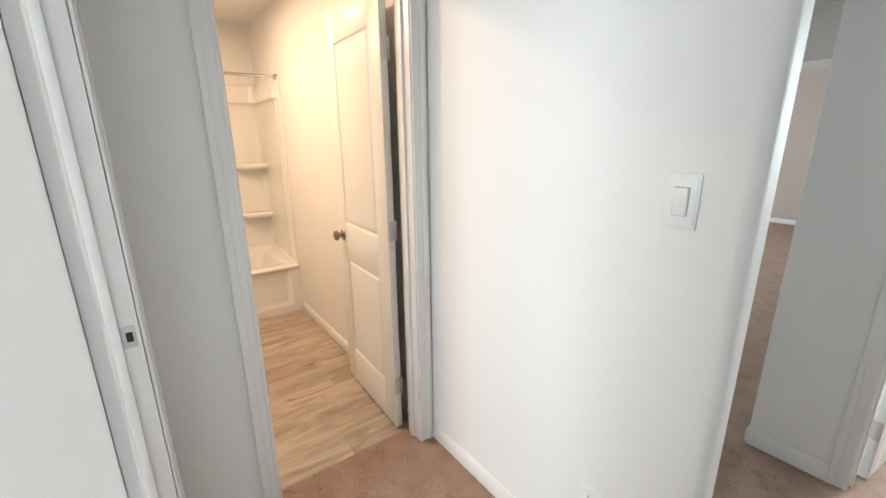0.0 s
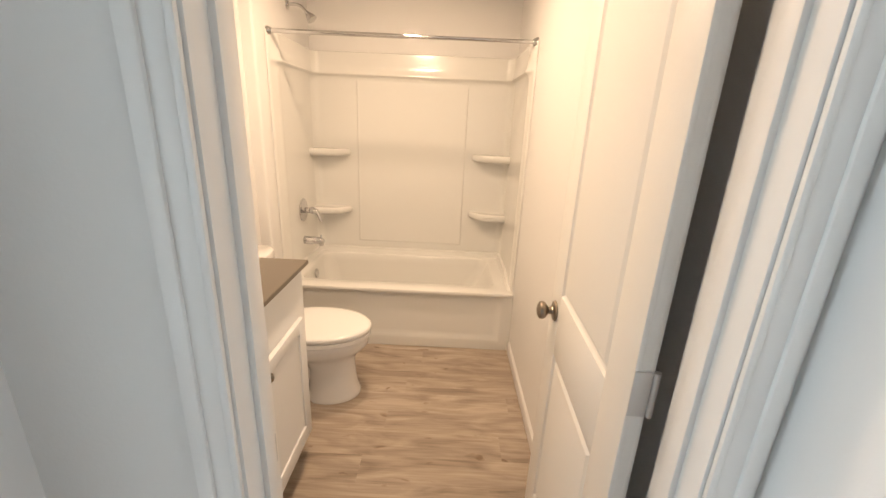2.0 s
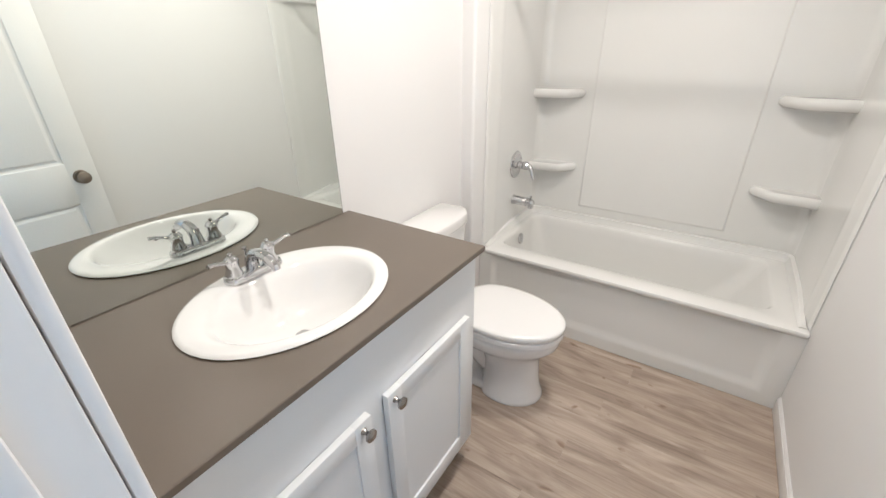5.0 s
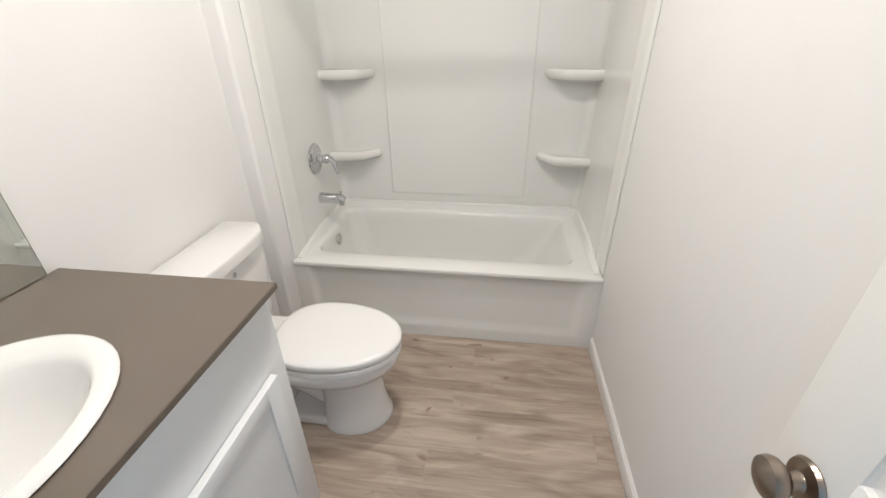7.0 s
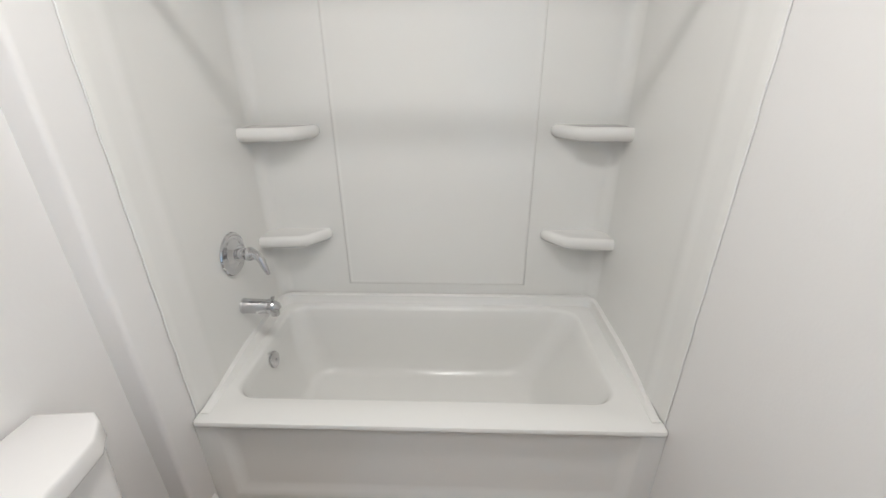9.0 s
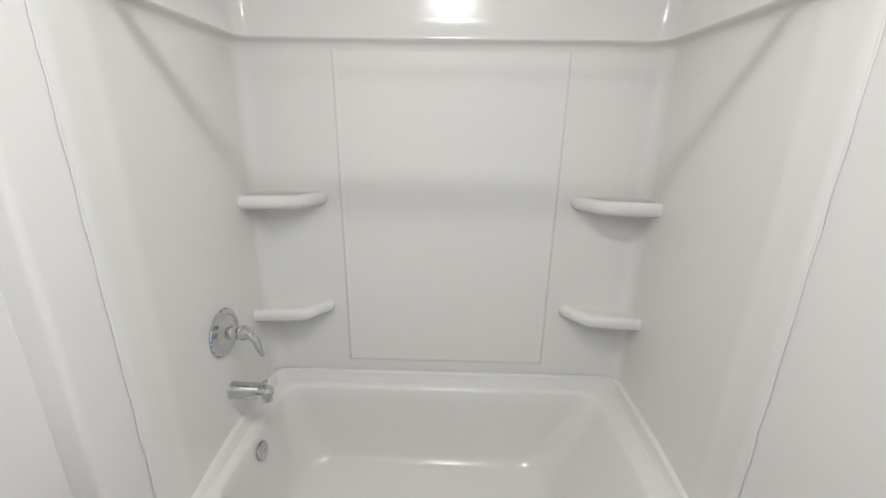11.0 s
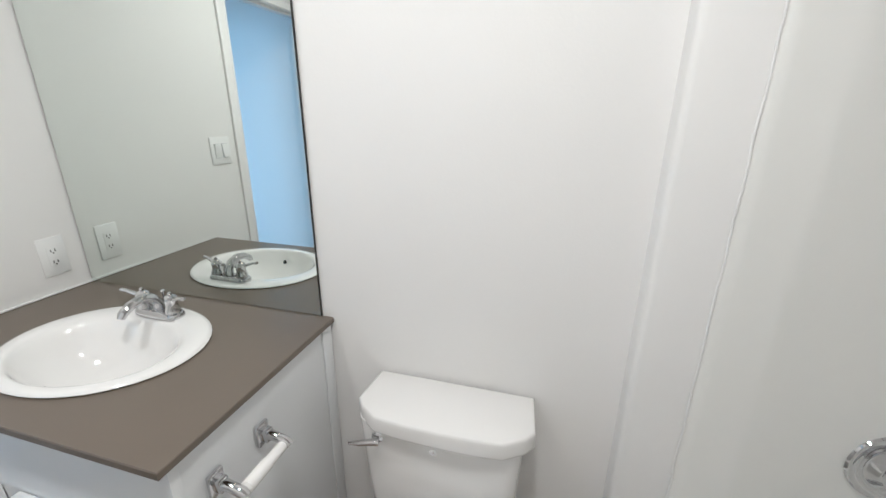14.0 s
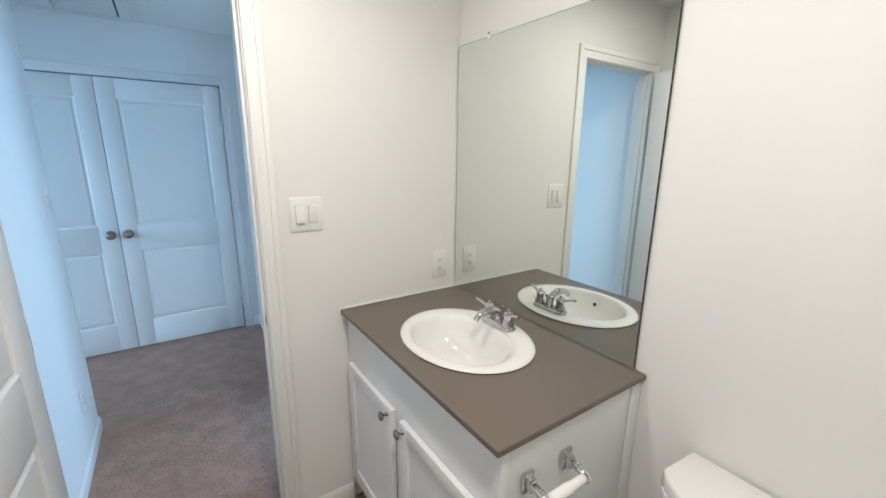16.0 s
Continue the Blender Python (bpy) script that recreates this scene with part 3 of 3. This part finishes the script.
# ---- toilet ----
def make_toilet():
    t = thing("toilet", (0.30, -0.50, 0), "white two-piece toilet with closed lid", "toilet")
    cy = -0.500
    bowl = [egg(0.33, 0.616, cy, 0.131, 0.0), egg(0.33, 0.618, cy, 0.133, 0.006), egg(0.33, 0.614, cy, 0.128, 0.022), egg(0.335, 0.600, cy, 0.117, 0.06), egg(0.34, 0.592, cy, 0.110, 0.12),
            egg(0.34, 0.588, cy, 0.107, 0.18), egg(0.32, 0.590, cy, 0.111, 0.225), egg(0.26, 0.608, cy, 0.134, 0.262), egg(0.18, 0.642, cy, 0.168, 0.292),
            egg(0.13, 0.663, cy, 0.183, 0.318), egg(0.13, 0.667, cy, 0.186, 0.340), egg(0.13, 0.667, cy, 0.186, 0.356), egg(0.14, 0.660, cy, 0.180, 0.363)]
    part("bowl", loft(bowl), CHINA, t)
    part("rear_base", join(box(0.0, 0.40, cy - 0.105, cy + 0.105, 0.0, 0.050, 0.018, 4), box(0.0, 0.20, cy - 0.085, cy + 0.085, 0.04, 0.36, 0.03, 4), tube([(0.10, cy, 0.22), (0.20, cy, 0.235), (0.28, cy, 0.20), (0.36, cy, 0.15), (0.44, cy, 0.14)], [0.075, 0.078, 0.080, 0.082, 0.08], 20, 1.1),
                           box(-0.02, 0.22, cy - 0.12, cy + 0.12, 0.32, 0.392, 0.02, 4)), CHINA, t)
    part("seat", loft([egg(0.195, 0.672, cy, 0.184, 0.367), egg(0.190, 0.678, cy, 0.189, 0.371), egg(0.190, 0.678, cy, 0.189, 0.389), egg(0.196, 0.672, cy, 0.184, 0.393)]), SEATP, t)
    part("lid", loft([egg(0.190, 0.674, cy, 0.186, 0.397), egg(0.185, 0.680, cy, 0.190, 0.401), egg(0.185, 0.680, cy, 0.190, 0.419), egg(0.190, 0.675, cy, 0.186, 0.4245),
                      egg(0.205, 0.655, cy, 0.172, 0.4285), egg(0.24, 0.60, cy, 0.13, 0.431), egg(0.30, 0.50, cy, 0.06, 0.432)]), SEATP, t, smooth=60)
    for dy in (-0.07, 0.07):
        part("seat_hinge", join(box(0.172, 0.215, cy + dy - 0.012, cy + dy + 0.012, 0.39, 0.412, 0.004), cylinder((0.19, cy + dy - 0.014, 0.407), (0.19, cy + dy + 0.014, 0.407), 0.008, seg=12)), SEATP, t)
    part("maker_mark", moved(lathe([(0.014, 0), (0.014, 0.0006), (0, 0.0006)], (0, 0, 0), (0, 0, 1), 20), Matrix.Translation((0.155, cy - 0.045, 0.3925)) @ Matrix.Diagonal((0.5, 1.1, 1, 1))), PALE, t, "faint oval print")
    tank = []
    for z, x1, hw, r in ((0.385, 0.085, 0.190, 0.03), (0.40, 0.090, 0.196, 0.03), (0.55, 0.100, 0.207, 0.032), (0.70, 0.108, 0.216, 0.034), (0.745, 0.109, 0.218, 0.034)):
        tank.append(rounded(-0.058, x1, cy - 0.040 - hw, cy - 0.040 + hw, r, z, 6))
    part("tank", loft(tank), CHINA, t)
    cyl = -0.532
    outline = [(-0.062, -0.226), (0.070, -0.236), (0.098, -0.214), (0.130, -0.165), (0.137, -0.09), (0.139, 0.0), (0.137, 0.09), (0.130, 0.165), (0.098, 0.214), (0.070, 0.236), (-0.062, 0.226)]
    rings = []
    for k, z in ((0.965, 0.733), (0.995, 0.736), (1.0, 0.742), (1.0, 0.766), (0.992, 0.776), (0.975, 0.781), (0.94, 0.783)):
        rings.append([(0.035 + (x - 0.035) * k, cyl + y * (1 - (1 - k) * 0.5), z) for x, y in outline])
    part("tank_lid", loft(rings), CHINA, t, smooth=50)
    lever = part("flush_lever", join(lathe([(0, 0), (0.017, 0), (0.018, 0.004), (0.014, 0.010), (0.008, 0.012), (0.008, 0.022), (0, 0.022)], (0.100, -0.700, 0.698), (1, -0.700, 0.698)),
                             tube([(0.122, -0.690, 0.698), (0.128, -0.712, 0.697), (0.134, -0.740, 0.692), (0.140, -0.768, 0.690)], [0.010, 0.009, 0.0075, 0.004], 14)), CHROME, t, "chrome flush lever")
    part("tank_bolt", lathe([(0, 0), (0.010, 0), (0.010, 0.003), (0.005, 0.003), (0, 0.002)], (0.1055, -0.545, 0.690), (1, -0.545, 0.690), 18), CHROME, t, "small chrome cap")
    for dy in (-0.105, 0.105):
        part("bolt_cap", lathe([(0.014, 0), (0.013, 0.008), (0.007, 0.013), (0, 0.014)], (0.22, cy + dy, 0.045), (0.22, cy + dy, 1), 16), SEATP, t)
    return t


make_toilet()


# ---- vanity ----
VY0, VY1, VX = -1.871, -0.925, 0.485
vanity = thing("vanity_cabinet", (0.2, -1.39, 0), "white painted vanity cabinet with two shaker doors", "cabinet")
part("back_panel", box(X0 + 0.003, X0 + 0.012, VY0, VY1 - 0.003, 0.105, 0.912), CABIN, vanity)
part("side_panel", box(X0 + 0.012, VX - 0.0215, VY0, VY0 + 0.016, 0.105, 0.912), CABIN, vanity)
part("side_panel", box(X0 + 0.012, VX - 0.0215, VY1 - 0.018, VY1 - 0.002, 0.105, 0.912), CABIN, vanity)
part("bottom_panel", box(X0 + 0.012, VX - 0.0215, VY0 + 0.016, VY1 - 0.018, 0.107, 0.121), CABIN, vanity)
part("face_frame", box(VX - 0.022, VX, VY0, VY1, 0.105, 0.9125, 0.0015), CABIN, vanity)
part("scribe_strip", box(X0 + 0.003, X0 + 0.05, VY1 - 0.001, VY1 + 0.004, 0.0, 0.91, 0.001), CABIN, vanity)
part("base", box(X0 + 0.003, VX - 0.073, VY0, VY1 - 0.001, 0.0, 0.106), CABIN, vanity)
part("toe_kick", box(VX - 0.072, VX - 0.066, VY0, VY1 - 0.02, 0.0, 0.104), KICK, vanity, "dark brown toe kick board")


def cabinet_door(y0, y1, knob_y):
    x, z0, z1, w = VX + 0.002, 0.172, 0.716, 0.052
    door = part("door", box(x, x + 0.012, y0 + 0.004, y1 - 0.004, z0 + 0.004, z1 - 0.004), CABIN, vanity)
    for a, b in ((y0, y0 + w), (y1 - w, y1)):
        part("stile", box(x, x + 0.019, a, b, z0, z1, 0.0015), CABIN, door)
    for a, b in ((z0, z0 + w), (z1 - w, z1)):
        part("rail", box(x + 0.0004, x + 0.0186, y0 + w - 0.003, y1 - w + 0.003, a, b, 0.0015), CABIN, door)
    knob = part("knob", lathe([(0, 0), (0.009, 0), (0.008, 0.003), (0.0055, 0.007), (0.0055, 0.013), (0.012, 0.018), (0.016, 0.022), (0.0155, 0.027), (0.009, 0.031), (0, 0.032)],
                              (x + 0.019, knob_y, 0.690), (x + 1, knob_y, 0.690), 20), GREYNI, door, "satin nickel cabinet knob")


cabinet_door(-1.828, -1.442, -1.470)
cabinet_door(-1.383, -0.990, -1.358)

# paper holder on the cabinet's side
holder = thing("paper_holder", (0.33, VY1, 0.80), "chrome paper holder with a bare white roller", "paper holder")
for x in (0.262, 0.402):
    part("post", join(box(x - 0.019, x + 0.019, VY1 + 0.0005, VY1 + 0.010, 0.765, 0.822, 0.003), box(x - 0.012, x + 0.012, VY1 + 0.008, VY1 + 0.028, 0.778, 0.810, 0.004),
                      tube([(x, VY1 + 0.020, 0.795), (x, VY1 + 0.045, 0.793), (x, VY1 + 0.070, 0.786), (x, VY1 + 0.080, 0.778)], [0.013, 0.011, 0.012, 0.009], 12)), CHROME, holder)
part("roller", lathe([(0, 0), (0.008, 0), (0.0125, 0.006), (0.0125, 0.055), (0.0145, 0.056), (0.0145, 0.118), (0.009, 0.122), (0, 0.124)], (0.270, VY1 + 0.068, 0.785), (1, VY1 + 0.068, 0.785), 20),
     SEATP, holder, "white plastic spring roller")

# worktop with the basin's cut-out
SX, SY = 0.232, -1.400


def ellipse(a, b, z, dx=0.0, n=48):
    return [(SX + dx + 1.05 * a * math.cos(k * math.tau / n), SY + 1.05 * b * math.sin(k * math.tau / n), z) for k in range(n)]


def slab_ring(z, x0, x1, y0, y1, n=48):
    out = []
    for k in range(n):
        c, s = math.cos(k * math.tau / n), math.sin(k * math.tau / n)
        f = min((x1 - SX) / c if c > 1e-6 else ((x0 - SX) / c if c < -1e-6 else 9), (y1 - SY) / s if s > 1e-6 else ((y0 - SY) / s if s < -1e-6 else 9))
        out.append([SX + c * f, SY + s * f, z])
    for cx, cy in ((x0, y0), (x0, y1), (x1, y0), (x1, y1)):
        best = min(range(n), key=lambda k: (out[k][0] - cx) ** 2 + (out[k][1] - cy) ** 2)
        out[best][0], out[best][1] = cx, cy
    return [tuple(p) for p in out]


CTX0, CTX1, CTY0, CTY1 = X0 + 0.002, 0.510, YE + 0.002, -0.911
top_rings = [ellipse(0.175, 0.225, 0.9145), slab_ring(0.9145, CTX0, CTX1 - 0.001, CTY0, CTY1 - 0.001), slab_ring(0.916, CTX0, CTX1, CTY0, CTY1),
             slab_ring(0.930, CTX0, CTX1, CTY0, CTY1), slab_ring(0.932, CTX0, CTX1 - 0.002, CTY0, CTY1 - 0.002), ellipse(0.175, 0.225, 0.932), ellipse(0.175, 0.225, 0.9145)]
worktop = tagged(mesh_object("worktop", loft(top_rings, False, False), STONE, 30), "matt taupe-brown solid surface vanity top", "countertop")
caulk = setting("trim_worktop_caulk", join(box(CTX0, CTX1 - 0.002, YE + 0.0005, YE + 0.0065, 0.9325, 0.939, 0.002)), CAULK, "thin white caulk line along the worktop", "caulk")

basin = thing("sink_basin", (SX, SY, 0.932), "white oval drop-in ceramic basin", "sink")
rim = [ellipse(0.194, 0.244, 0.9325), ellipse(0.201, 0.251, 0.9335), ellipse(0.203, 0.253, 0.9365), ellipse(0.200, 0.250, 0.9405), ellipse(0.192, 0.242, 0.9425),
       ellipse(0.172, 0.222, 0.943, 0.008), ellipse(0.160, 0.210, 0.9420, 0.016), ellipse(0.150, 0.200, 0.938, 0.022), ellipse(0.143, 0.192, 0.928, 0.026),
       ellipse(0.133, 0.181, 0.905, 0.027), ellipse(0.120, 0.165, 0.876, 0.025), ellipse(0.103, 0.142, 0.847, 0.021), ellipse(0.082, 0.112, 0.823, 0.017), ellipse(0.056, 0.074, 0.808, 0.013), ellipse(0.024, 0.024, 0.801, 0.010)]
part("bowl", loft(rim, cap_start=False), CHINA, basin, smooth=60)
part("drain", lathe([(0, 0), (0.023, 0), (0.022, 0.003), (0.016, 0.004), (0.015, 0.009), (0, 0.010)], (SX + 0.010, SY, 0.8012), (SX + 0.010, SY, 2)), CHROME, basin, "chrome pop-up drain")
part("overflow_hole", lathe([(0, 0), (0.008, 0), (0.008, 0.003), (0, 0.003)], (SX + 0.150, SY, 0.900), (SX - 1, SY, 1.02), 16), DARK, basin, "dark overflow hole")

faucet = thing("faucet", (0.078, SY, 0.943), "chrome two-handle basin faucet", "faucet")
FX, FZ = 0.078, 0.9425
part("base", loft([rounded(FX - 0.026, FX + 0.026, SY - 0.080, SY + 0.080, 0.025, FZ), rounded(FX - 0.027, FX + 0.027, SY - 0.081, SY + 0.081, 0.026, FZ + 0.006),
                   rounded(FX - 0.024, FX + 0.024, SY - 0.078, SY + 0.078, 0.023, FZ + 0.014), rounded(FX - 0.018, FX + 0.018, SY - 0.070, SY + 0.070, 0.017, FZ + 0.018)]), CHROME, faucet)
part("spout", tube([(FX - 0.004, SY, FZ + 0.010), (FX + 0.000, SY, FZ + 0.040), (FX + 0.016, SY, FZ + 0.060), (FX + 0.045, SY, FZ + 0.069), (FX + 0.078, SY, FZ + 0.063), (FX + 0.102, SY, FZ + 0.048), (FX + 0.108, SY, FZ + 0.038)],
                   [0.020, 0.017, 0.016, 0.0155, 0.0145, 0.013, 0.010], 20, 0.85), CHROME, faucet)
part("lift_rod", lathe([(0.003, 0), (0.003, 0.045), (0.006, 0.049), (0.006, 0.056), (0, 0.059)], (FX - 0.022, SY, FZ + 0.012), (FX - 0.022, SY, 2), 14), CHROME, faucet)
for s in (-1, 1):
    hy = SY + s * 0.052
    part("handle", join(lathe([(0.021, 0), (0.021, 0.010), (0.016, 0.024), (0.017, 0.036), (0.019, 0.042), (0.014, 0.052), (0.005, 0.056), (0.006, 0.062), (0, 0.066)], (FX, hy, FZ + 0.014), (FX, hy, 2)),
                        tube([(FX, hy, FZ + 0.056), (FX + 0.006, hy + s * 0.022, FZ + 0.060), (FX + 0.010, hy + s * 0.045, FZ + 0.068), (FX + 0.012, hy + s * 0.062, FZ + 0.070)], [0.010, 0.0075, 0.006, 0.0075], 14, 0.7)),
         CHROME, faucet, "chrome lever handle")

# mirror
MY0, MY1, MZ0, MZ1 = YE + 0.006, -0.949, 0.9345, 1.998
mirror = thing("wall_mirror", (X0, -1.4, MZ0), "large frameless wall mirror standing on the worktop", "mirror")
part("glass", box(X0 + 0.003, X0 + 0.009, MY0, MY1, MZ0, MZ1), MIRROR, mirror, smooth=0)
part("edge", join(box(X0 + 0.002, X0 + 0.0085, MY1, MY1 + 0.0015, MZ0, MZ1), box(X0 + 0.002, X0 + 0.0085, MY0 - 0.0015, MY0, MZ0, MZ1), box(X0 + 0.002, X0 + 0.0085, MY0, MY1, MZ1, MZ1 + 0.0015)), DARK, mirror, "dark cut edge")
for y in (-1.672, -1.158):
    part("clip", join(box(X0 + 0.001, X0 + 0.014, y - 0.010, y + 0.010, MZ1 + 0.002, MZ1 + 0.018, 0.003), box(X0 + 0.0095, X0 + 0.014, y - 0.010, y + 0.010, MZ1 - 0.010, MZ1 + 0.006, 0.002)), PLASTIC, mirror, "clear plastic mirror clip")
    part("clip_screw", cylinder((X0 + 0.013, y, MZ1 + 0.012), (X0 + 0.0155, y, MZ1 + 0.012), 0.004, seg=10), DARK, mirror, "dark screw head")


# ---- switches and outlets: local x along the wall, y out of it, z up ----
def rocker_switch(m, gangs, label, on=()):
    w = 0.0375 + 0.023 * (gangs - 1)
    sw = thing("light_switch", m.translation, label, "light switch")
    part("plate", moved(join(box(-w, w, 0.0, 0.005, -0.0635, 0.0635, 0.002), box(-w + 0.005, w - 0.005, 0.002, 0.0065, -0.0585, 0.0585, 0.002)), m), PLASTIC, sw)
    for g in range(gangs):
        x = (g - (gangs - 1) / 2) * 0.046
        part("rocker_frame", moved(box(x - 0.0172, x + 0.0172, 0.005, 0.0072, -0.0335, 0.0335, 0.0006), m), PALE, sw)
        tilt = 6 if g in on else -6
        part("rocker", moved(box(-0.0155, 0.0155, -0.004, 0.004, -0.032, 0.032, 0.0012), m @ pose(x, 0.0078, 0, tilt, 0, 0)), PLASTIC, sw)
        for z in (-0.046, 0.046):
            part("screw", moved(cylinder((x, 0.005, z), (x, 0.0072, z), 0.003, seg=10), m), PLASTIC, sw)
    return sw


def outlet(m, label):
    o = thing("outlet", m.translation, label, "outlet")
    part("plate", moved(join(box(-0.038, 0.038, 0.0, 0.005, -0.0635, 0.0635, 0.002)), m), PLASTIC, o)
    part("receptacle", moved(box(-0.0165, 0.0165, 0.003, 0.0072, -0.033, 0.033, 0.001), m), PLASTIC, o)
    for z in (-0.019, 0.019):
        for x in (-0.006, 0.006):
            part("slot", moved(box(x - 0.0014, x + 0.0014, 0.0068, 0.0076, z - 0.003, z + 0.006), m), DARK, o)
        part("ground_hole", moved(cylinder((0, 0.0068, z - 0.007), (0, 0.0076, z - 0.007), 0.0024, seg=10), m), DARK, o)
    return o


rocker_switch(pose(0.6215, YE, 1.335), 2, "white double rocker switch on the entrance wall", on=(1,))
outlet(pose(0.0275, YE, 1.058), "white duplex outlet beside the mirror")
rocker_switch(pose(X1, -3.00, 1.31, 0, 0, 90), 1, "white single rocker switch on the hall wall")
outlet(pose(X1, -2.86, 0.33, 0, 0, 90), "white outlet low on the hall wall")

# ---- attic hatch in the hall ceiling ----
hatch = thing("attic_hatch", (1.45, -3.75, H), "white attic hatch panel in a trimmed frame", "attic hatch")
hx0, hx1, hy0, hy1 = 1.17, 1.86, -4.11, -2.95
part("trim", join(box(hx0 - 0.06, hx0, hy0 - 0.05, hy1 + 0.05, H - 0.014, H - 0.0005, 0.003), box(hx1, hx1 + 0.06, hy0 - 0.05, hy1 + 0.05, H - 0.014, H - 0.0005, 0.003),
                  box(hx0, hx1, hy0 - 0.05, hy0, H - 0.0138, H - 0.0005, 0.003), box(hx0, hx1, hy1, hy1 + 0.05, H - 0.0138, H - 0.0005, 0.003)), TRIM, hatch)
part("panel", box(hx0 + 0.012, hx1 - 0.012, hy0 + 0.010, hy1 - 0.010, H - 0.009, H - 0.002, 0.001), TRIM, hatch)
part("gap", box(hx0, hx1, hy0, hy1, H - 0.003, H - 0.001), DARK, hatch, "dark gap round the panel")
part("pull_handle", tube([(1.47, -3.72, H - 0.010), (1.475, -3.84, H - 0.040), (1.48, -3.96, H - 0.042), (1.485, -4.00, H - 0.012)], 0.007, 10), STEELW, hatch, "small pull handle")

# ---- lamps ----
# unseen housings for both bulbs; the second light is assumed
for lamp_x, lamp_y in ((0.76, -0.40), (0.76, -1.22)):
    clight = thing("ceiling_light", (lamp_x, lamp_y, H), "small round white flush ceiling light, out of view", "ceiling lamp", "ceiling lights in the bathroom")
    part("housing", lathe([(0.0, 0.0005), (0.105, 0.0005), (0.108, 0.012), (0.100, 0.030), (0.088, 0.034), (0.082, 0.030), (0, 0.030)], (lamp_x, lamp_y, H), (lamp_x, lamp_y, 0), 32), PLASTIC, clight)

# windows out of view; the loft's is added to go with its fill lamp
for nm, m, w, h0, h1 in (("window_bedroom", pose(-2.64, -2.75, 0, 0, 0, 90), 1.40, 0.85, 2.25), ("window_loft_added", pose(6.0, 2.06, 0), 1.60, 0.9, 2.2)):
    win = thing(nm, m.translation, "unseen white framed window with clear panes", "window", kind="structure")
    hw = w / 2
    part("window_frame", moved(join(box(-hw, -hw + 0.05, -0.03, 0.03, h0, h1, 0.004), box(hw - 0.05, hw, -0.03, 0.03, h0, h1, 0.004), box(-hw, hw, -0.03, 0.03, h0, h0 + 0.05, 0.004),
                                    box(-hw, hw, -0.03, 0.03, h1 - 0.05, h1, 0.004), box(-hw, hw, -0.025, 0.025, (h0 + h1) / 2 - 0.02, (h0 + h1) / 2 + 0.02, 0.004)), m), TRIM, win)
    for a, b in ((h0 + 0.05, (h0 + h1) / 2 - 0.02), ((h0 + h1) / 2 + 0.02, h1 - 0.05)):
        pane = part("pane", moved(box(-hw + 0.05, hw - 0.05, -0.003, 0.003, a, b), m), GLASS, win, smooth=0)
        pane.visible_shadow = False

# ---- floor planks ----
PW, PL = 0.152, 1.22
shared = {}
row = 0
y = -1.868
while y < 0.05:
    y1 = min(y + PW, 0.06)
    x = X0 - ((row * 0.47) % 1.0) * PL
    while x < X1:
        a, b = max(x, X0 + 0.001), min(x + PL, X1 - 0.001)
        if b - a > 0.03:
            key = (round(b - a, 3), round(y1 - y, 3))
            if key not in shared:
                bm = box(0.0001, b - a - 0.0001, 0.0001, y1 - y - 0.0001, -0.006, 0.0, 0.00025, 1)
                me = bpy.data.meshes.new("plank")
                bm.to_mesh(me)
                bm.free()
                me.materials.append(PLANK)
                shared[key] = me
            ob = new("plank", shared[key])
            ob.parent = bath_floor
            ob.location = (a, y, 0)
        x += PL
    y += PW
    row += 1

# ---- carpet pile in the hall ----
rng = random.Random(5)
verts, faces = [], []
for _ in range(26000):
    px, py = rng.uniform(HX + 0.005, 2.6), rng.uniform(CY + 0.01, -1.870)
    if (X1 - 0.012 < px < X1 + T + 0.012 and py > -3.21) or (px > X1 + T and py > -2.6):
        continue
    a, r, h = rng.uniform(0, math.tau), rng.uniform(0.004, 0.008), rng.uniform(0.001, 0.005)
    lean = rng.uniform(-0.006, 0.006), rng.uniform(-0.006, 0.006)
    i = len(verts)
    for k in range(3):
        verts.append((px + r * math.cos(a + k * 2.1), py + r * math.sin(a + k * 2.1), 0.003))
    verts.append((px + lean[0], py + lean[1], 0.004 + h))
    faces += [(i, i + 1, i + 3), (i + 1, i + 2, i + 3), (i + 2, i, i + 3)]
me = bpy.data.meshes.new("carpet_pile")
me.from_pydata(verts, [], faces)
me.materials.append(CARPET)
tagged(new("carpet_pile", me), "brown twisted carpet tufts on the hall floor", "carpet", kind="stuff")
